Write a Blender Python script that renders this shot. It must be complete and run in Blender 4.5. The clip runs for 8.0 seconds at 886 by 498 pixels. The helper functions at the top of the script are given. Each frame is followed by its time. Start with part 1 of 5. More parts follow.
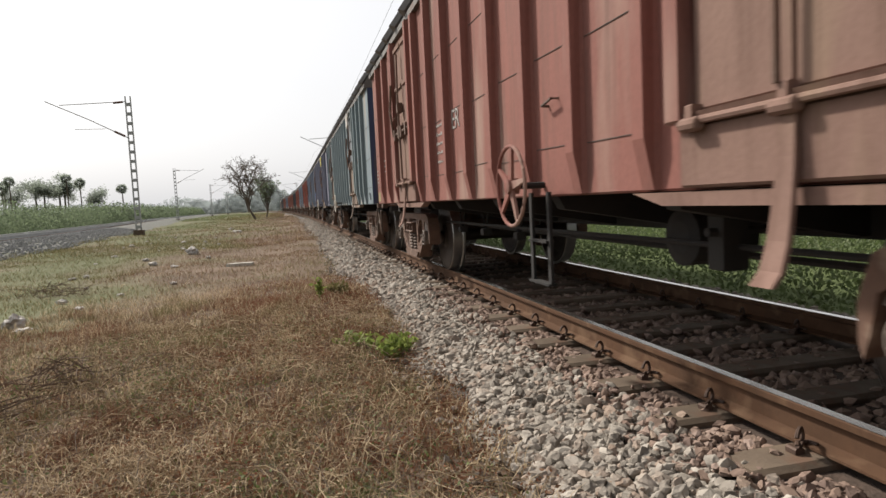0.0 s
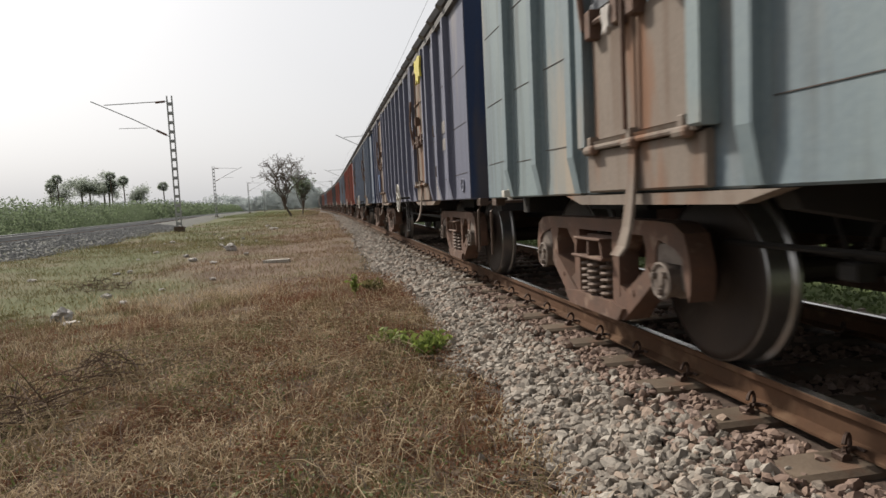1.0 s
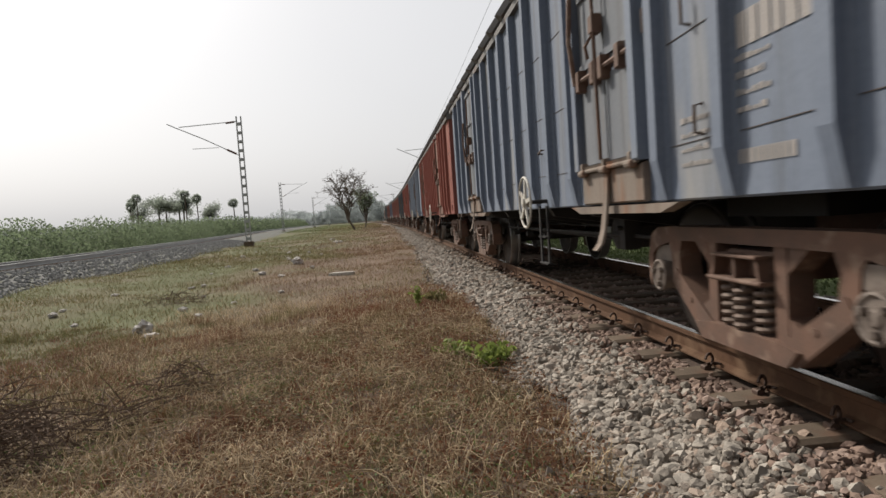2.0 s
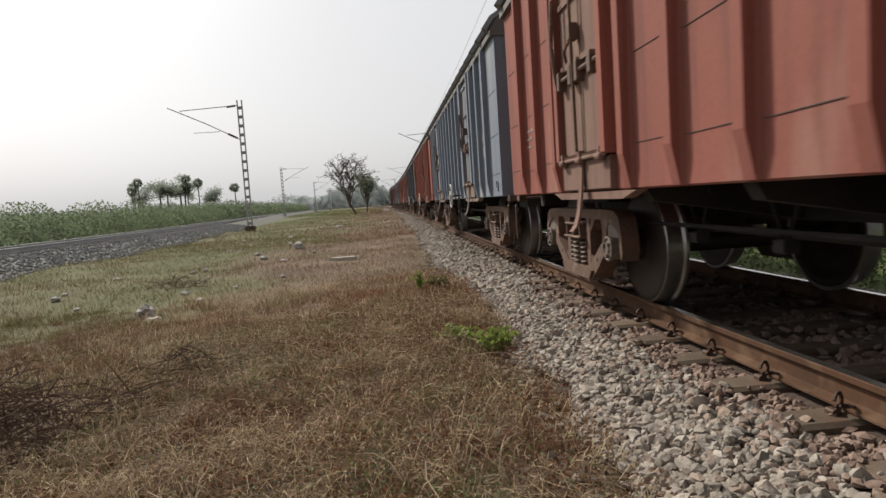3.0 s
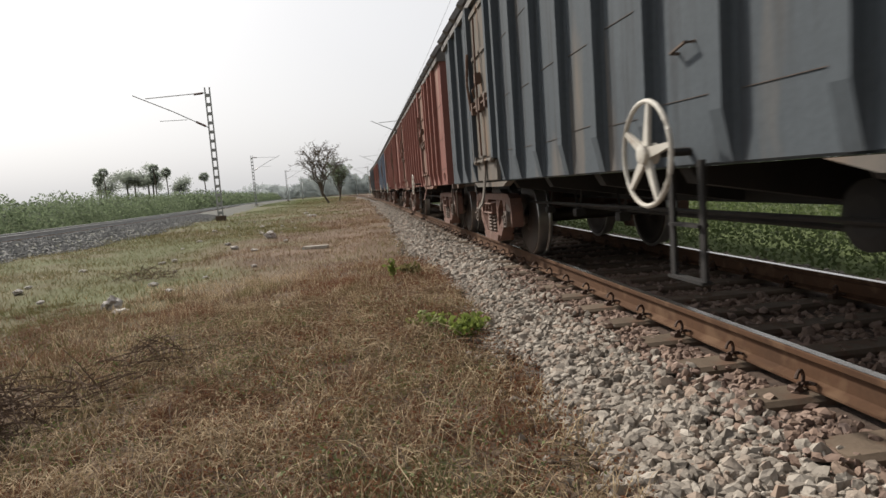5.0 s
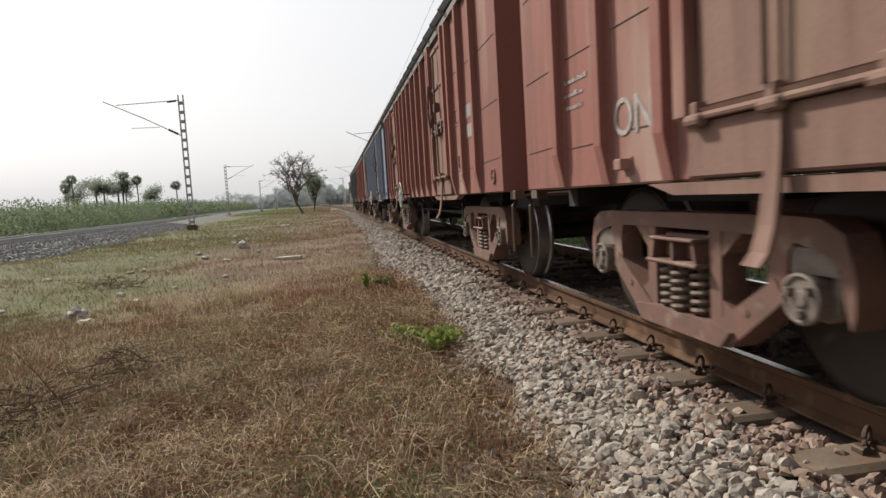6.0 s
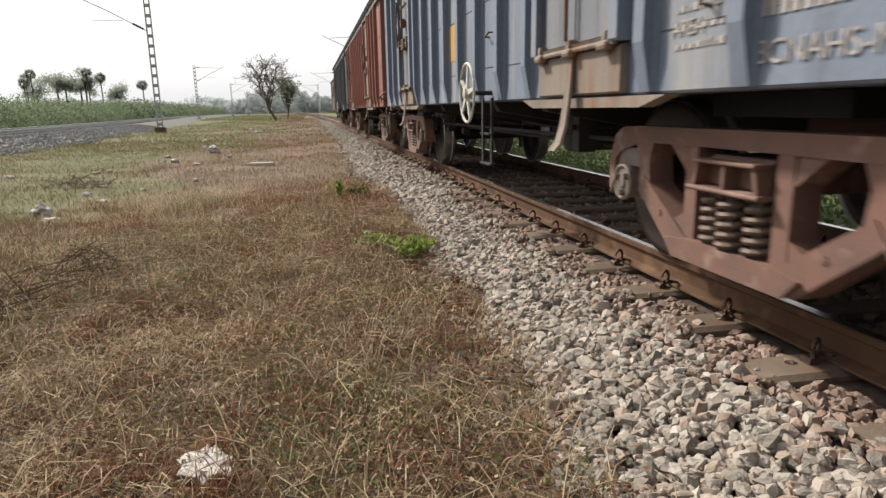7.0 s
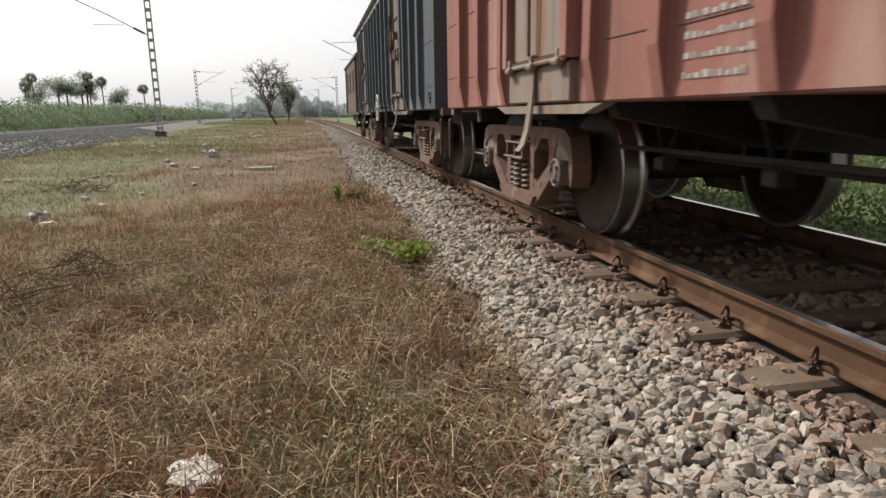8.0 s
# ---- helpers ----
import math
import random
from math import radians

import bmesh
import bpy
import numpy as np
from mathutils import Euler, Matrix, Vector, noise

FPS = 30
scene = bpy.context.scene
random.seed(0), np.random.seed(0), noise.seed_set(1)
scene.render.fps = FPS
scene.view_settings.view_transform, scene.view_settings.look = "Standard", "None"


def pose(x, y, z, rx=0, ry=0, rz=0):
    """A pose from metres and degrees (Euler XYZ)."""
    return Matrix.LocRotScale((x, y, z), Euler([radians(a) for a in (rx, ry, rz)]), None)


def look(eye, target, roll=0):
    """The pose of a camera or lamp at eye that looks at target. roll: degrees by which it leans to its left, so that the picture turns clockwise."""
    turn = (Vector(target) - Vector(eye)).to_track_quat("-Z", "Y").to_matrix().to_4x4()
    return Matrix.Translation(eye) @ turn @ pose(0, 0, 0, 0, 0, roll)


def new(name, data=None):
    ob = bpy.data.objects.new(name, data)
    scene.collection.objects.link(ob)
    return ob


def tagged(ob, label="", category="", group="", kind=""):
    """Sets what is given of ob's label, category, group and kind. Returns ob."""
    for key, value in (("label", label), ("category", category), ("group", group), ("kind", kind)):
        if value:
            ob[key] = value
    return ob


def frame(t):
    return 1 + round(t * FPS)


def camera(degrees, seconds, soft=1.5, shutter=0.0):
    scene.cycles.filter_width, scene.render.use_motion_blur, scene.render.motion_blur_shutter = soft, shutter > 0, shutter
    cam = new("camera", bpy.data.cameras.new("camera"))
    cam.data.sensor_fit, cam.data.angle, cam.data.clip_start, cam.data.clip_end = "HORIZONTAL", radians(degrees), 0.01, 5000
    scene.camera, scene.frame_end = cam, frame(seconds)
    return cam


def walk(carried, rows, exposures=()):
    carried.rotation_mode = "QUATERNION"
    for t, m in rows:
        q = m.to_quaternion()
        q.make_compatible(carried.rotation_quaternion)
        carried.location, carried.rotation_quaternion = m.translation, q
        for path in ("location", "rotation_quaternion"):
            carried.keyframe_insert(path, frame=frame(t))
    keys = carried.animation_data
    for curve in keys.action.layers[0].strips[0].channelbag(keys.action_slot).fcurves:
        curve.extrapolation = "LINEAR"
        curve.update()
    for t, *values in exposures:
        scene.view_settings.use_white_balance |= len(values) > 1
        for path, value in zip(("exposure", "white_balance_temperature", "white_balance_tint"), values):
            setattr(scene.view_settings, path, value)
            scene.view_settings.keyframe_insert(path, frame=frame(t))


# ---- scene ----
cam = camera(70.3, 8.0, shutter=0.06)

PATH = [
    (0, (-2.285, 0.425, 1.029), (-1.8190, 2.3639, 0.8750), -2.8),
    (0.2, (-2.287, 0.426, 1.028), (-1.8294, 2.3631, 0.8342), -3.0),
    (0.3, (-2.288, 0.426, 1.028), (-1.8269, 2.3624, 0.8315), -3.2),
    (0.5, (-2.290, 0.427, 1.027), (-1.8580, 2.3728, 0.8620), -3.4),
    (0.7, (-2.294, 0.427, 1.029), (-1.8928, 2.3794, 0.8626), -3.1),
    (0.8, (-2.295, 0.427, 1.029), (-1.9064, 2.3824, 0.8715), -3.0),
    (1, (-2.299, 0.427, 1.031), (-1.9370, 2.3878, 0.8750), -2.7),
    (1.2, (-2.295, 0.429, 1.030), (-1.9521, 2.3934, 0.8716), -2.6),
    (1.3, (-2.294, 0.431, 1.029), (-1.9461, 2.3947, 0.8823), -2.5),
    (1.5, (-2.290, 0.433, 1.028), (-1.9750, 2.4040, 0.9010), -2.4),
    (1.7, (-2.299, 0.425, 1.031), (-2.0151, 2.4012, 0.9066), -3.0),
    (1.8, (-2.304, 0.422, 1.033), (-2.0384, 2.4004, 0.9157), -3.3),
    (2, (-2.313, 0.414, 1.036), (-2.1410, 2.4036, 0.9260), -3.9),
    (2.2, (-2.326, 0.433, 1.036), (-2.1740, 2.4226, 0.9000), -3.6),
    (3.3, (-2.314, 0.426, 1.034), (-2.1383, 2.4113, 0.8658), -3.8),
    (3.5, (-2.312, 0.425, 1.034), (-2.1290, 2.4081, 0.8500), -3.8),
    (3.8, (-2.305, 0.427, 1.021), (-2.1207, 2.4089, 0.8220), -3.9),
    (4, (-2.300, 0.429, 1.013), (-2.1050, 2.4095, 0.8140), -3.9),
    (4.2, (-2.299, 0.431, 1.014), (-2.0760, 2.4067, 0.7976), -4.0),
    (5.3, (-2.291, 0.442, 1.020), (-2.0321, 2.4159, 0.8281), -4.4),
    (5.5, (-2.290, 0.445, 1.021), (-1.9931, 2.4144, 0.8381), -4.6),
    (5.7, (-2.288, 0.449, 1.020), (-1.9721, 2.4175, 0.8567), -4.1),
    (6, (-2.285, 0.456, 1.019), (-1.9600, 2.4222, 0.8510), -3.4),
    (6.3, (-2.284, 0.460, 0.996), (-1.9621, 2.4200, 0.7659), -2.6),
    (6.5, (-2.284, 0.462, 0.981), (-1.9669, 2.4116, 0.6669), -2.1),
    (6.7, (-2.283, 0.464, 0.976), (-1.9716, 2.4009, 0.5865), -1.7),
    (7, (-2.282, 0.467, 0.968), (-1.8950, 2.3799, 0.5310), -1.0),
    (7.2, (-2.277, 0.469, 0.968), (-1.9115, 2.3874, 0.5383), -0.8),
    (7.5, (-2.270, 0.471, 0.968), (-1.8899, 2.3886, 0.5459), -0.4),
    (8, (-2.254, 0.486, 0.970), (-1.8658, 2.4020, 0.5478), -0.8),
]
walk(cam, [(t, look(e, g, r)) for t, e, g, r in PATH],
     [(0, 0.57), (0.5, 0.48), (1, 0.3), (2, 0.25), (3.5, 0.24), (4.2, 0.27), (5.5, 0.43), (6.2, 0.44), (6.5, 0.35), (7, 0.77), (7.5, 0.69), (8, 0.6)])

# ---- the line: straight, then a long bend to the left ----
XC, BEND, RADIUS = 0.8725, 45.0, 2650.0   # centre of the near track
PITCH, SPEED = 14.45, 20.43               # wagon spacing, train speed
GAP = [(0, 13.37), (0.3, 13.8), (0.5, 13.88), (1, 13.66), (1.2, 14.2), (1.5, 14.05), (1.8, 13.86), (2, 13.66), (3.5, 13.06), (4, 13.4), (5.5, 13.8), (6, 13.66), (6.2, 14.0), (6.5, 13.8), (7, 14.0), (7.5, 13.85), (8, 13.56)]
SLEEPER = 0.63


def along(s, off=0.0):
    """Place on the near track at s metres, off metres to the right, and the heading."""
    if s <= BEND:
        return XC + off, s, 0.0
    a = (s - BEND) / RADIUS
    r = RADIUS + off
    return XC + off - r * (1 - math.cos(a)) + 0.0, BEND + r * math.sin(a), a


# ---- world and light: a bright hazy sky, sun ahead on the left ----
SUN_EL, SUN_AZ = 42.0, -38.0   # azimuth from the line's direction, negative to the left
world = bpy.data.worlds.new("hazy_sky")
scene.world = world
world.use_nodes = True
wn, wl = world.node_tree.nodes, world.node_tree.links
sky = wn.new("ShaderNodeTexSky")
sky.sky_type, sky.sun_disc = "NISHITA", False
sky.sun_elevation, sky.sun_rotation = radians(SUN_EL), radians(SUN_AZ)
sky.dust_density, sky.air_density, sky.altitude = 6.0, 1.0, 0.0
haze = wn.new("ShaderNodeMixRGB")
haze.inputs[0].default_value = 0.62
haze.inputs[2].default_value = (8.3, 8.3, 8.45, 1)
dull = wn.new("ShaderNodeHueSaturation")
dull.inputs["Saturation"].default_value = 0.35
wl.new(sky.outputs[0], dull.inputs["Color"])
wl.new(dull.outputs[0], haze.inputs[1])
wn["Background"].inputs[1].default_value = 0.09
# thick haze scatters forward: the sky is brightest towards the sun and dims smoothly away from it
wc, wd, wr, wm = wn.new("ShaderNodeTexCoord"), wn.new("ShaderNodeVectorMath"), wn.new("ShaderNodeMapRange"), wn.new("ShaderNodeMixRGB")
wd.operation, wm.blend_type = "DOT_PRODUCT", "MULTIPLY"
wd.inputs[1].default_value = (math.sin(radians(SUN_AZ)) * 0.9, math.cos(radians(SUN_AZ)) * 0.9, 0.35)
wr.interpolation_type = "SMOOTHSTEP"
wr.inputs[1].default_value, wr.inputs[2].default_value = -0.9, 0.55
wr.inputs[3].default_value, wr.inputs[4].default_value = 0.26, 1.0
wm.inputs[0].default_value = 1.0
wl.new(wc.outputs["Generated"], wd.inputs[0])
wl.new(wd.outputs["Value"], wr.inputs[0])
wl.new(haze.outputs[0], wm.inputs[1])
wl.new(wr.outputs[0], wm.inputs[2])
wl.new(wm.outputs[0], wn["Background"].inputs[0])
sun = new("sun", bpy.data.lights.new("sun", "SUN"))
sun.data.energy, sun.data.angle, sun.data.color = 3.75, radians(4), (1.0, 0.93, 0.83)
az = radians(SUN_AZ)
sdir = Vector((math.sin(az) * math.cos(radians(SUN_EL)), math.cos(az) * math.cos(radians(SUN_EL)), math.sin(radians(SUN_EL))))
sun.matrix_world = look(sdir * 100, (0, 0, 0))


# ---- materials ----
def mat(name, a, b=None, rough=0.8, metal=0.0, scale=3.0, fine=40.0, bump=0.15, spot=None, spot_at=0.62, streak=False, rand=0.0, island=None, mix=0.75, streaks=None, thin=0.0, haze_fade=0.0):
    """Two tones mixed by coarse and fine noise, optional stains of a third colour, fine relief."""
    m = bpy.data.materials.new(name)
    m.use_nodes = True
    n, l = m.node_tree.nodes, m.node_tree.links
    bs = n["Principled BSDF"]
    bs.inputs["Roughness"].default_value, bs.inputs["Metallic"].default_value = rough, metal
    b = b or tuple(c * 0.7 for c in a)
    if rough >= 0.75 and not metal:
        bs.inputs["Specular IOR Level"].default_value = 0.12
    tc = n.new("ShaderNodeTexCoord")
    mp = n.new("ShaderNodeMapping")
    l.new(tc.outputs["Object"], mp.inputs[0])
    if streak:
        mp.inputs["Scale"].default_value = (1, 1, 0.22)
    n1, n2 = n.new("ShaderNodeTexNoise"), n.new("ShaderNodeTexNoise")
    n1.inputs["Scale"].default_value, n1.inputs["Detail"].default_value = scale, 6
    n2.inputs["Scale"].default_value, n2.inputs["Detail"].default_value = fine, 4
    l.new(mp.outputs[0], n1.inputs["Vector"])
    l.new(tc.outputs["Object"], n2.inputs["Vector"])
    add = n.new("ShaderNodeMath")
    add.operation = "MULTIPLY_ADD"
    add.inputs[1].default_value = 0.35
    l.new(n2.outputs[0], add.inputs[0])
    l.new(n1.outputs[0], add.inputs[2])
    ramp = n.new("ShaderNodeValToRGB")
    ramp.color_ramp.elements[0].position, ramp.color_ramp.elements[1].position = 0.48, 0.86
    ramp.color_ramp.elements[0].color, ramp.color_ramp.elements[1].color = (*a, 1), (*b, 1)
    l.new(add.outputs[0], ramp.inputs[0])
    col = ramp.outputs[0]
    if spot:
        n3 = n.new("ShaderNodeTexNoise")
        n3.inputs["Scale"].default_value, n3.inputs["Detail"].default_value = scale * 1.7, 8
        l.new(mp.outputs[0], n3.inputs["Vector"])
        r3 = n.new("ShaderNodeValToRGB")
        r3.color_ramp.elements[0].position, r3.color_ramp.elements[1].position = spot_at, spot_at + 0.12
        l.new(n3.outputs[0], r3.inputs[0])
        mx = n.new("ShaderNodeMixRGB")
        mx.inputs[2].default_value = (*spot, 1)
        l.new(r3.outputs[0], mx.inputs[0])
        l.new(col, mx.inputs[1])
        col = mx.outputs[0]
    if streaks:
        mp2 = n.new("ShaderNodeMapping")
        mp2.inputs["Scale"].default_value, mp2.inputs["Location"].default_value = (1, 1, 0.09), (3, 5, 1)
        l.new(tc.outputs["Object"], mp2.inputs[0])
        n5 = n.new("ShaderNodeTexNoise")
        n5.inputs["Scale"].default_value, n5.inputs["Detail"].default_value, n5.inputs["Roughness"].default_value = 7, 9, 0.65
        l.new(mp2.outputs[0], n5.inputs["Vector"])
        r5 = n.new("ShaderNodeValToRGB")
        r5.color_ramp.elements[0].position, r5.color_ramp.elements[1].position = 0.5, 0.72
        r5.color_ramp.elements[1].color = (0.75, 0.75, 0.75, 1)
        l.new(n5.outputs[0], r5.inputs[0])
        mx = n.new("ShaderNodeMixRGB")
        mx.inputs[2].default_value = (*streaks, 1)
        l.new(r5.outputs[0], mx.inputs[0])
        l.new(col, mx.inputs[1])
        col = mx.outputs[0]
    if island:
        geo = n.new("ShaderNodeNewGeometry")
        r4 = n.new("ShaderNodeValToRGB")
        r4.color_ramp.interpolation = "LINEAR"
        while len(r4.color_ramp.elements) < len(island):
            r4.color_ramp.elements.new(0.5)
        for k, c in enumerate(island):
            r4.color_ramp.elements[k].position = k / (len(island) - 1)
            r4.color_ramp.elements[k].color = (*c, 1)
        l.new(geo.outputs["Random Per Island"], r4.inputs[0])
        mx = n.new("ShaderNodeMixRGB")
        mx.inputs[0].default_value = mix
        l.new(col, mx.inputs[1])
        l.new(r4.outputs[0], mx.inputs[2])
        col = mx.outputs[0]
    if rand:
        oi = n.new("ShaderNodeObjectInfo")
        hs = n.new("ShaderNodeHueSaturation")
        ma = n.new("ShaderNodeMapRange")
        ma.inputs[3].default_value, ma.inputs[4].default_value = 1 - rand, 1 + rand
        l.new(oi.outputs["Random"], ma.inputs[0])
        l.new(ma.outputs[0], hs.inputs["Value"])
        l.new(col, hs.inputs["Color"])
        col = hs.outputs[0]
    l.new(col, bs.inputs["Base Color"])
    if bump:
        bp = n.new("ShaderNodeBump")
        bp.inputs["Strength"].default_value, bp.inputs["Distance"].default_value = bump, 0.02
        l.new(add.outputs[0], bp.inputs["Height"])
        l.new(bp.outputs[0], bs.inputs["Normal"])
    if thin:                                  # light passes through leaves and blades
        tr, sh = n.new("ShaderNodeBsdfTranslucent"), n.new("ShaderNodeMixShader")
        sh.inputs[0].default_value = thin
        l.new(col, tr.inputs["Color"])
        l.new(bs.outputs[0], sh.inputs[1])
        l.new(tr.outputs[0], sh.inputs[2])
        l.new(sh.outputs[0], n["Material Output"].inputs[0])
        if haze_fade:                              # far foliage made part transparent, standing in for distance haze
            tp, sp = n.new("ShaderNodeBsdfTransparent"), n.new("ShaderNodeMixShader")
            sp.inputs[0].default_value = haze_fade
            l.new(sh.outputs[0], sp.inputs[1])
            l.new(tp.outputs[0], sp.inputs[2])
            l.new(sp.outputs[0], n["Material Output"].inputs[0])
    return m


PAINT = {
    "red": mat("red_oxide_paint", (0.255, 0.112, 0.092), (0.185, 0.083, 0.07), 0.75, 0, 0.8, 30, 0.22, (0.3, 0.2, 0.165), 0.51, True, streaks=(0.14, 0.08, 0.066)),
    "orange": mat("faded_red_paint", (0.275, 0.1, 0.078), (0.2, 0.076, 0.06), 0.75, 0, 0.8, 30, 0.22, (0.3, 0.17, 0.135), 0.54, True, streaks=(0.14, 0.064, 0.052)),
    "teal": mat("pale_teal_paint", (0.19, 0.235, 0.24), (0.115, 0.155, 0.185), 0.7, 0, 0.8, 30, 0.22, (0.29, 0.25, 0.2), 0.52, True, streaks=(0.085, 0.095, 0.1)),
    "violet": mat("faded_blue_paint", (0.145, 0.15, 0.2), (0.09, 0.098, 0.145), 0.7, 0, 0.8, 30, 0.22, (0.24, 0.22, 0.215), 0.54, True, streaks=(0.065, 0.066, 0.085)),
    "blue": mat("blue_grey_paint", (0.15, 0.178, 0.228), (0.09, 0.115, 0.165), 0.7, 0, 0.8, 30, 0.22, (0.235, 0.235, 0.235), 0.53, True, streaks=(0.058, 0.064, 0.075)),
    "grey": mat("pale_grey_blue_paint", (0.19, 0.22, 0.262), (0.125, 0.152, 0.198), 0.7, 0, 0.8, 30, 0.22, (0.28, 0.275, 0.265), 0.53, True, streaks=(0.07, 0.085, 0.11)),
    "dark": mat("dark_grey_paint", (0.088, 0.102, 0.115), (0.06, 0.07, 0.08), 0.75, 0, 0.8, 30, 0.22, (0.16, 0.14, 0.12), 0.54, True, streaks=(0.04, 0.04, 0.043)),
    "brown": mat("brown_van_paint", (0.12, 0.085, 0.07), (0.085, 0.06, 0.05), 0.75, 0, 1.0, 30, 0.1, (0.14, 0.1, 0.08), 0.6, True),
}
DOOR = {
    "bluish": mat("dusty_blue_grey_door", (0.22, 0.225, 0.235), (0.16, 0.172, 0.19), 0.85, 0, 1.6, 40, 0.2, (0.25, 0.19, 0.13), 0.56, True, streaks=(0.1, 0.095, 0.09)),
    "red": mat("dusty_red_door", (0.235, 0.15, 0.122), (0.175, 0.108, 0.088), 0.85, 0, 2, 40, 0.25, (0.235, 0.16, 0.12), 0.56, True, streaks=(0.11, 0.065, 0.05)),
    "cool": mat("dusty_grey_door", (0.245, 0.205, 0.172), (0.175, 0.147, 0.126), 0.85, 0, 2, 40, 0.25, (0.22, 0.125, 0.082), 0.53, True, streaks=(0.13, 0.085, 0.062)),
    "dark": mat("dusty_dark_door", (0.17, 0.15, 0.13), (0.12, 0.11, 0.1), 0.85, 0, 2, 40, 0.2, (0.2, 0.14, 0.1), 0.56, True),
}
SEAM = mat("grimy_weld_seam", (0.06, 0.05, 0.045), (0.12, 0.1, 0.09), 0.85, 0, 9, 60, 0.2)
NAVY = mat("deep_blue_paint", (0.035, 0.062, 0.135), (0.024, 0.042, 0.095), 0.65, 0, 1.2, 30, 0.2, (0.09, 0.085, 0.095), 0.58, True)
ROOF = mat("dull_galvanised_roof", (0.16, 0.15, 0.14), (0.10, 0.095, 0.09), 0.7, 0.2, 1.5, 20, 0.15, (0.12, 0.07, 0.05), 0.6)
BLACK = mat("sooty_underframe", (0.012, 0.011, 0.011), (0.022, 0.019, 0.017), 0.8, 0.1, 3, 30, 0.2)
BOGIE = mat("rust_dusted_cast_steel", (0.14, 0.075, 0.05), (0.09, 0.055, 0.04), 0.8, 0.1, 4, 50, 0.3, (0.22, 0.15, 0.11), 0.57)
BOGIE2 = mat("red_rust_cast_steel", (0.17, 0.085, 0.062), (0.115, 0.068, 0.053), 0.75, 0.1, 4, 50, 0.3, (0.22, 0.15, 0.12), 0.57)
SPRING = mat("dusty_spring_steel", (0.12, 0.08, 0.06), (0.08, 0.055, 0.04), 0.6, 0.3, 8, 60, 0.1)
WHEEL = mat("brown_wheel_steel", (0.034, 0.026, 0.022), (0.05, 0.036, 0.029), 0.6, 0.4, 3, 30, 0.1)
TREAD = mat("polished_wheel_rim", (0.42, 0.41, 0.4), (0.3, 0.29, 0.28), 0.3, 0.9, 5, 60, 0.05)
HUB = mat("dusty_axle_cap", (0.2, 0.165, 0.14), (0.11, 0.085, 0.07), 0.7, 0.2, 9, 60, 0.2)
PALE = mat("chipped_white_paint", (0.52, 0.5, 0.45), (0.4, 0.37, 0.32), 0.6, 0, 6, 60, 0.1, (0.2, 0.12, 0.08), 0.64)
MINT = mat("pale_green_paint", (0.4, 0.5, 0.45), (0.3, 0.38, 0.34), 0.6, 0, 6, 60, 0.1)
CHALK = mat("white_marking_paint", (0.42, 0.395, 0.37), (0.24, 0.22, 0.21), 0.9, 0, 20, 90, 0.0)
YELLOW = mat("yellow_marking_paint", (0.42, 0.255, 0.09), (0.34, 0.2, 0.09), 0.8, 0, 5, 60, 0.05)
PLASTIC = mat("yellow_plastic_sheet", (0.6, 0.5, 0.06), (0.5, 0.42, 0.05), 0.45, 0, 6, 40, 0.2)
BLUEPL = mat("blue_plastic_sheet", (0.08, 0.16, 0.4), (0.25, 0.32, 0.45), 0.4, 0, 8, 40, 0.3)
RUST = mat("rusty_rail_side", (0.1, 0.054, 0.032), (0.07, 0.04, 0.025), 0.85, 0.0, 2.5, 30, 0.15, (0.13, 0.08, 0.05), 0.55)
SHINY = mat("worn_rail_head", (0.72, 0.69, 0.66), (0.6, 0.56, 0.52), 0.18, 0.95, 3, 60, 0.02)
CONC = mat("stained_sleeper_concrete", (0.145, 0.112, 0.084), (0.10, 0.077, 0.059), 0.9, 0, 5, 60, 0.35, (0.12, 0.077, 0.055), 0.52, rand=0.18)
CLIP = mat("dark_rusty_clip", (0.06, 0.04, 0.032), (0.09, 0.055, 0.04), 0.7, 0.4, 10, 60, 0.1)
STONE = mat("pale_ballast_stone", (0.33, 0.295, 0.255), (0.2, 0.178, 0.152), 0.9, 0, 14, 90, 0.6, island=[(0.10, 0.088, 0.074), (0.27, 0.24, 0.206), (0.18, 0.158, 0.134), (0.37, 0.333, 0.288), (0.26, 0.185, 0.14), (0.28, 0.252, 0.218), (0.43, 0.39, 0.34)])
STONE2 = mat("rust_stained_ballast_stone", (0.16, 0.11, 0.085), (0.11, 0.08, 0.065), 0.9, 0, 9, 60, 0.3, island=[(0.14, 0.10, 0.085), (0.28, 0.2, 0.16), (0.2, 0.145, 0.115), (0.36, 0.275, 0.235)])
STONE3 = mat("grey_bank_stone", (0.2, 0.205, 0.205), (0.15, 0.152, 0.15), 0.9, 0, 9, 60, 0.3, island=[(0.14, 0.14, 0.138), (0.21, 0.212, 0.21), (0.17, 0.172, 0.168), (0.26, 0.26, 0.255)])
BED = mat("ballast_bed", (0.13, 0.115, 0.105), (0.08, 0.07, 0.06), 0.95, 0, 14, 60, 0.8)
BED2 = mat("rusty_ballast_bed", (0.10, 0.072, 0.058), (0.065, 0.05, 0.042), 0.95, 0, 14, 60, 0.8)
GREYBED = mat("grey_far_ballast", (0.16, 0.16, 0.155), (0.105, 0.105, 0.1), 0.95, 0, 2.5, 14, 1.0, (0.1, 0.105, 0.06), 0.52)
STEEL = mat("galvanised_mast_steel", (0.42, 0.43, 0.43), (0.32, 0.33, 0.33), 0.6, 0.2, 2, 20, 0.1)
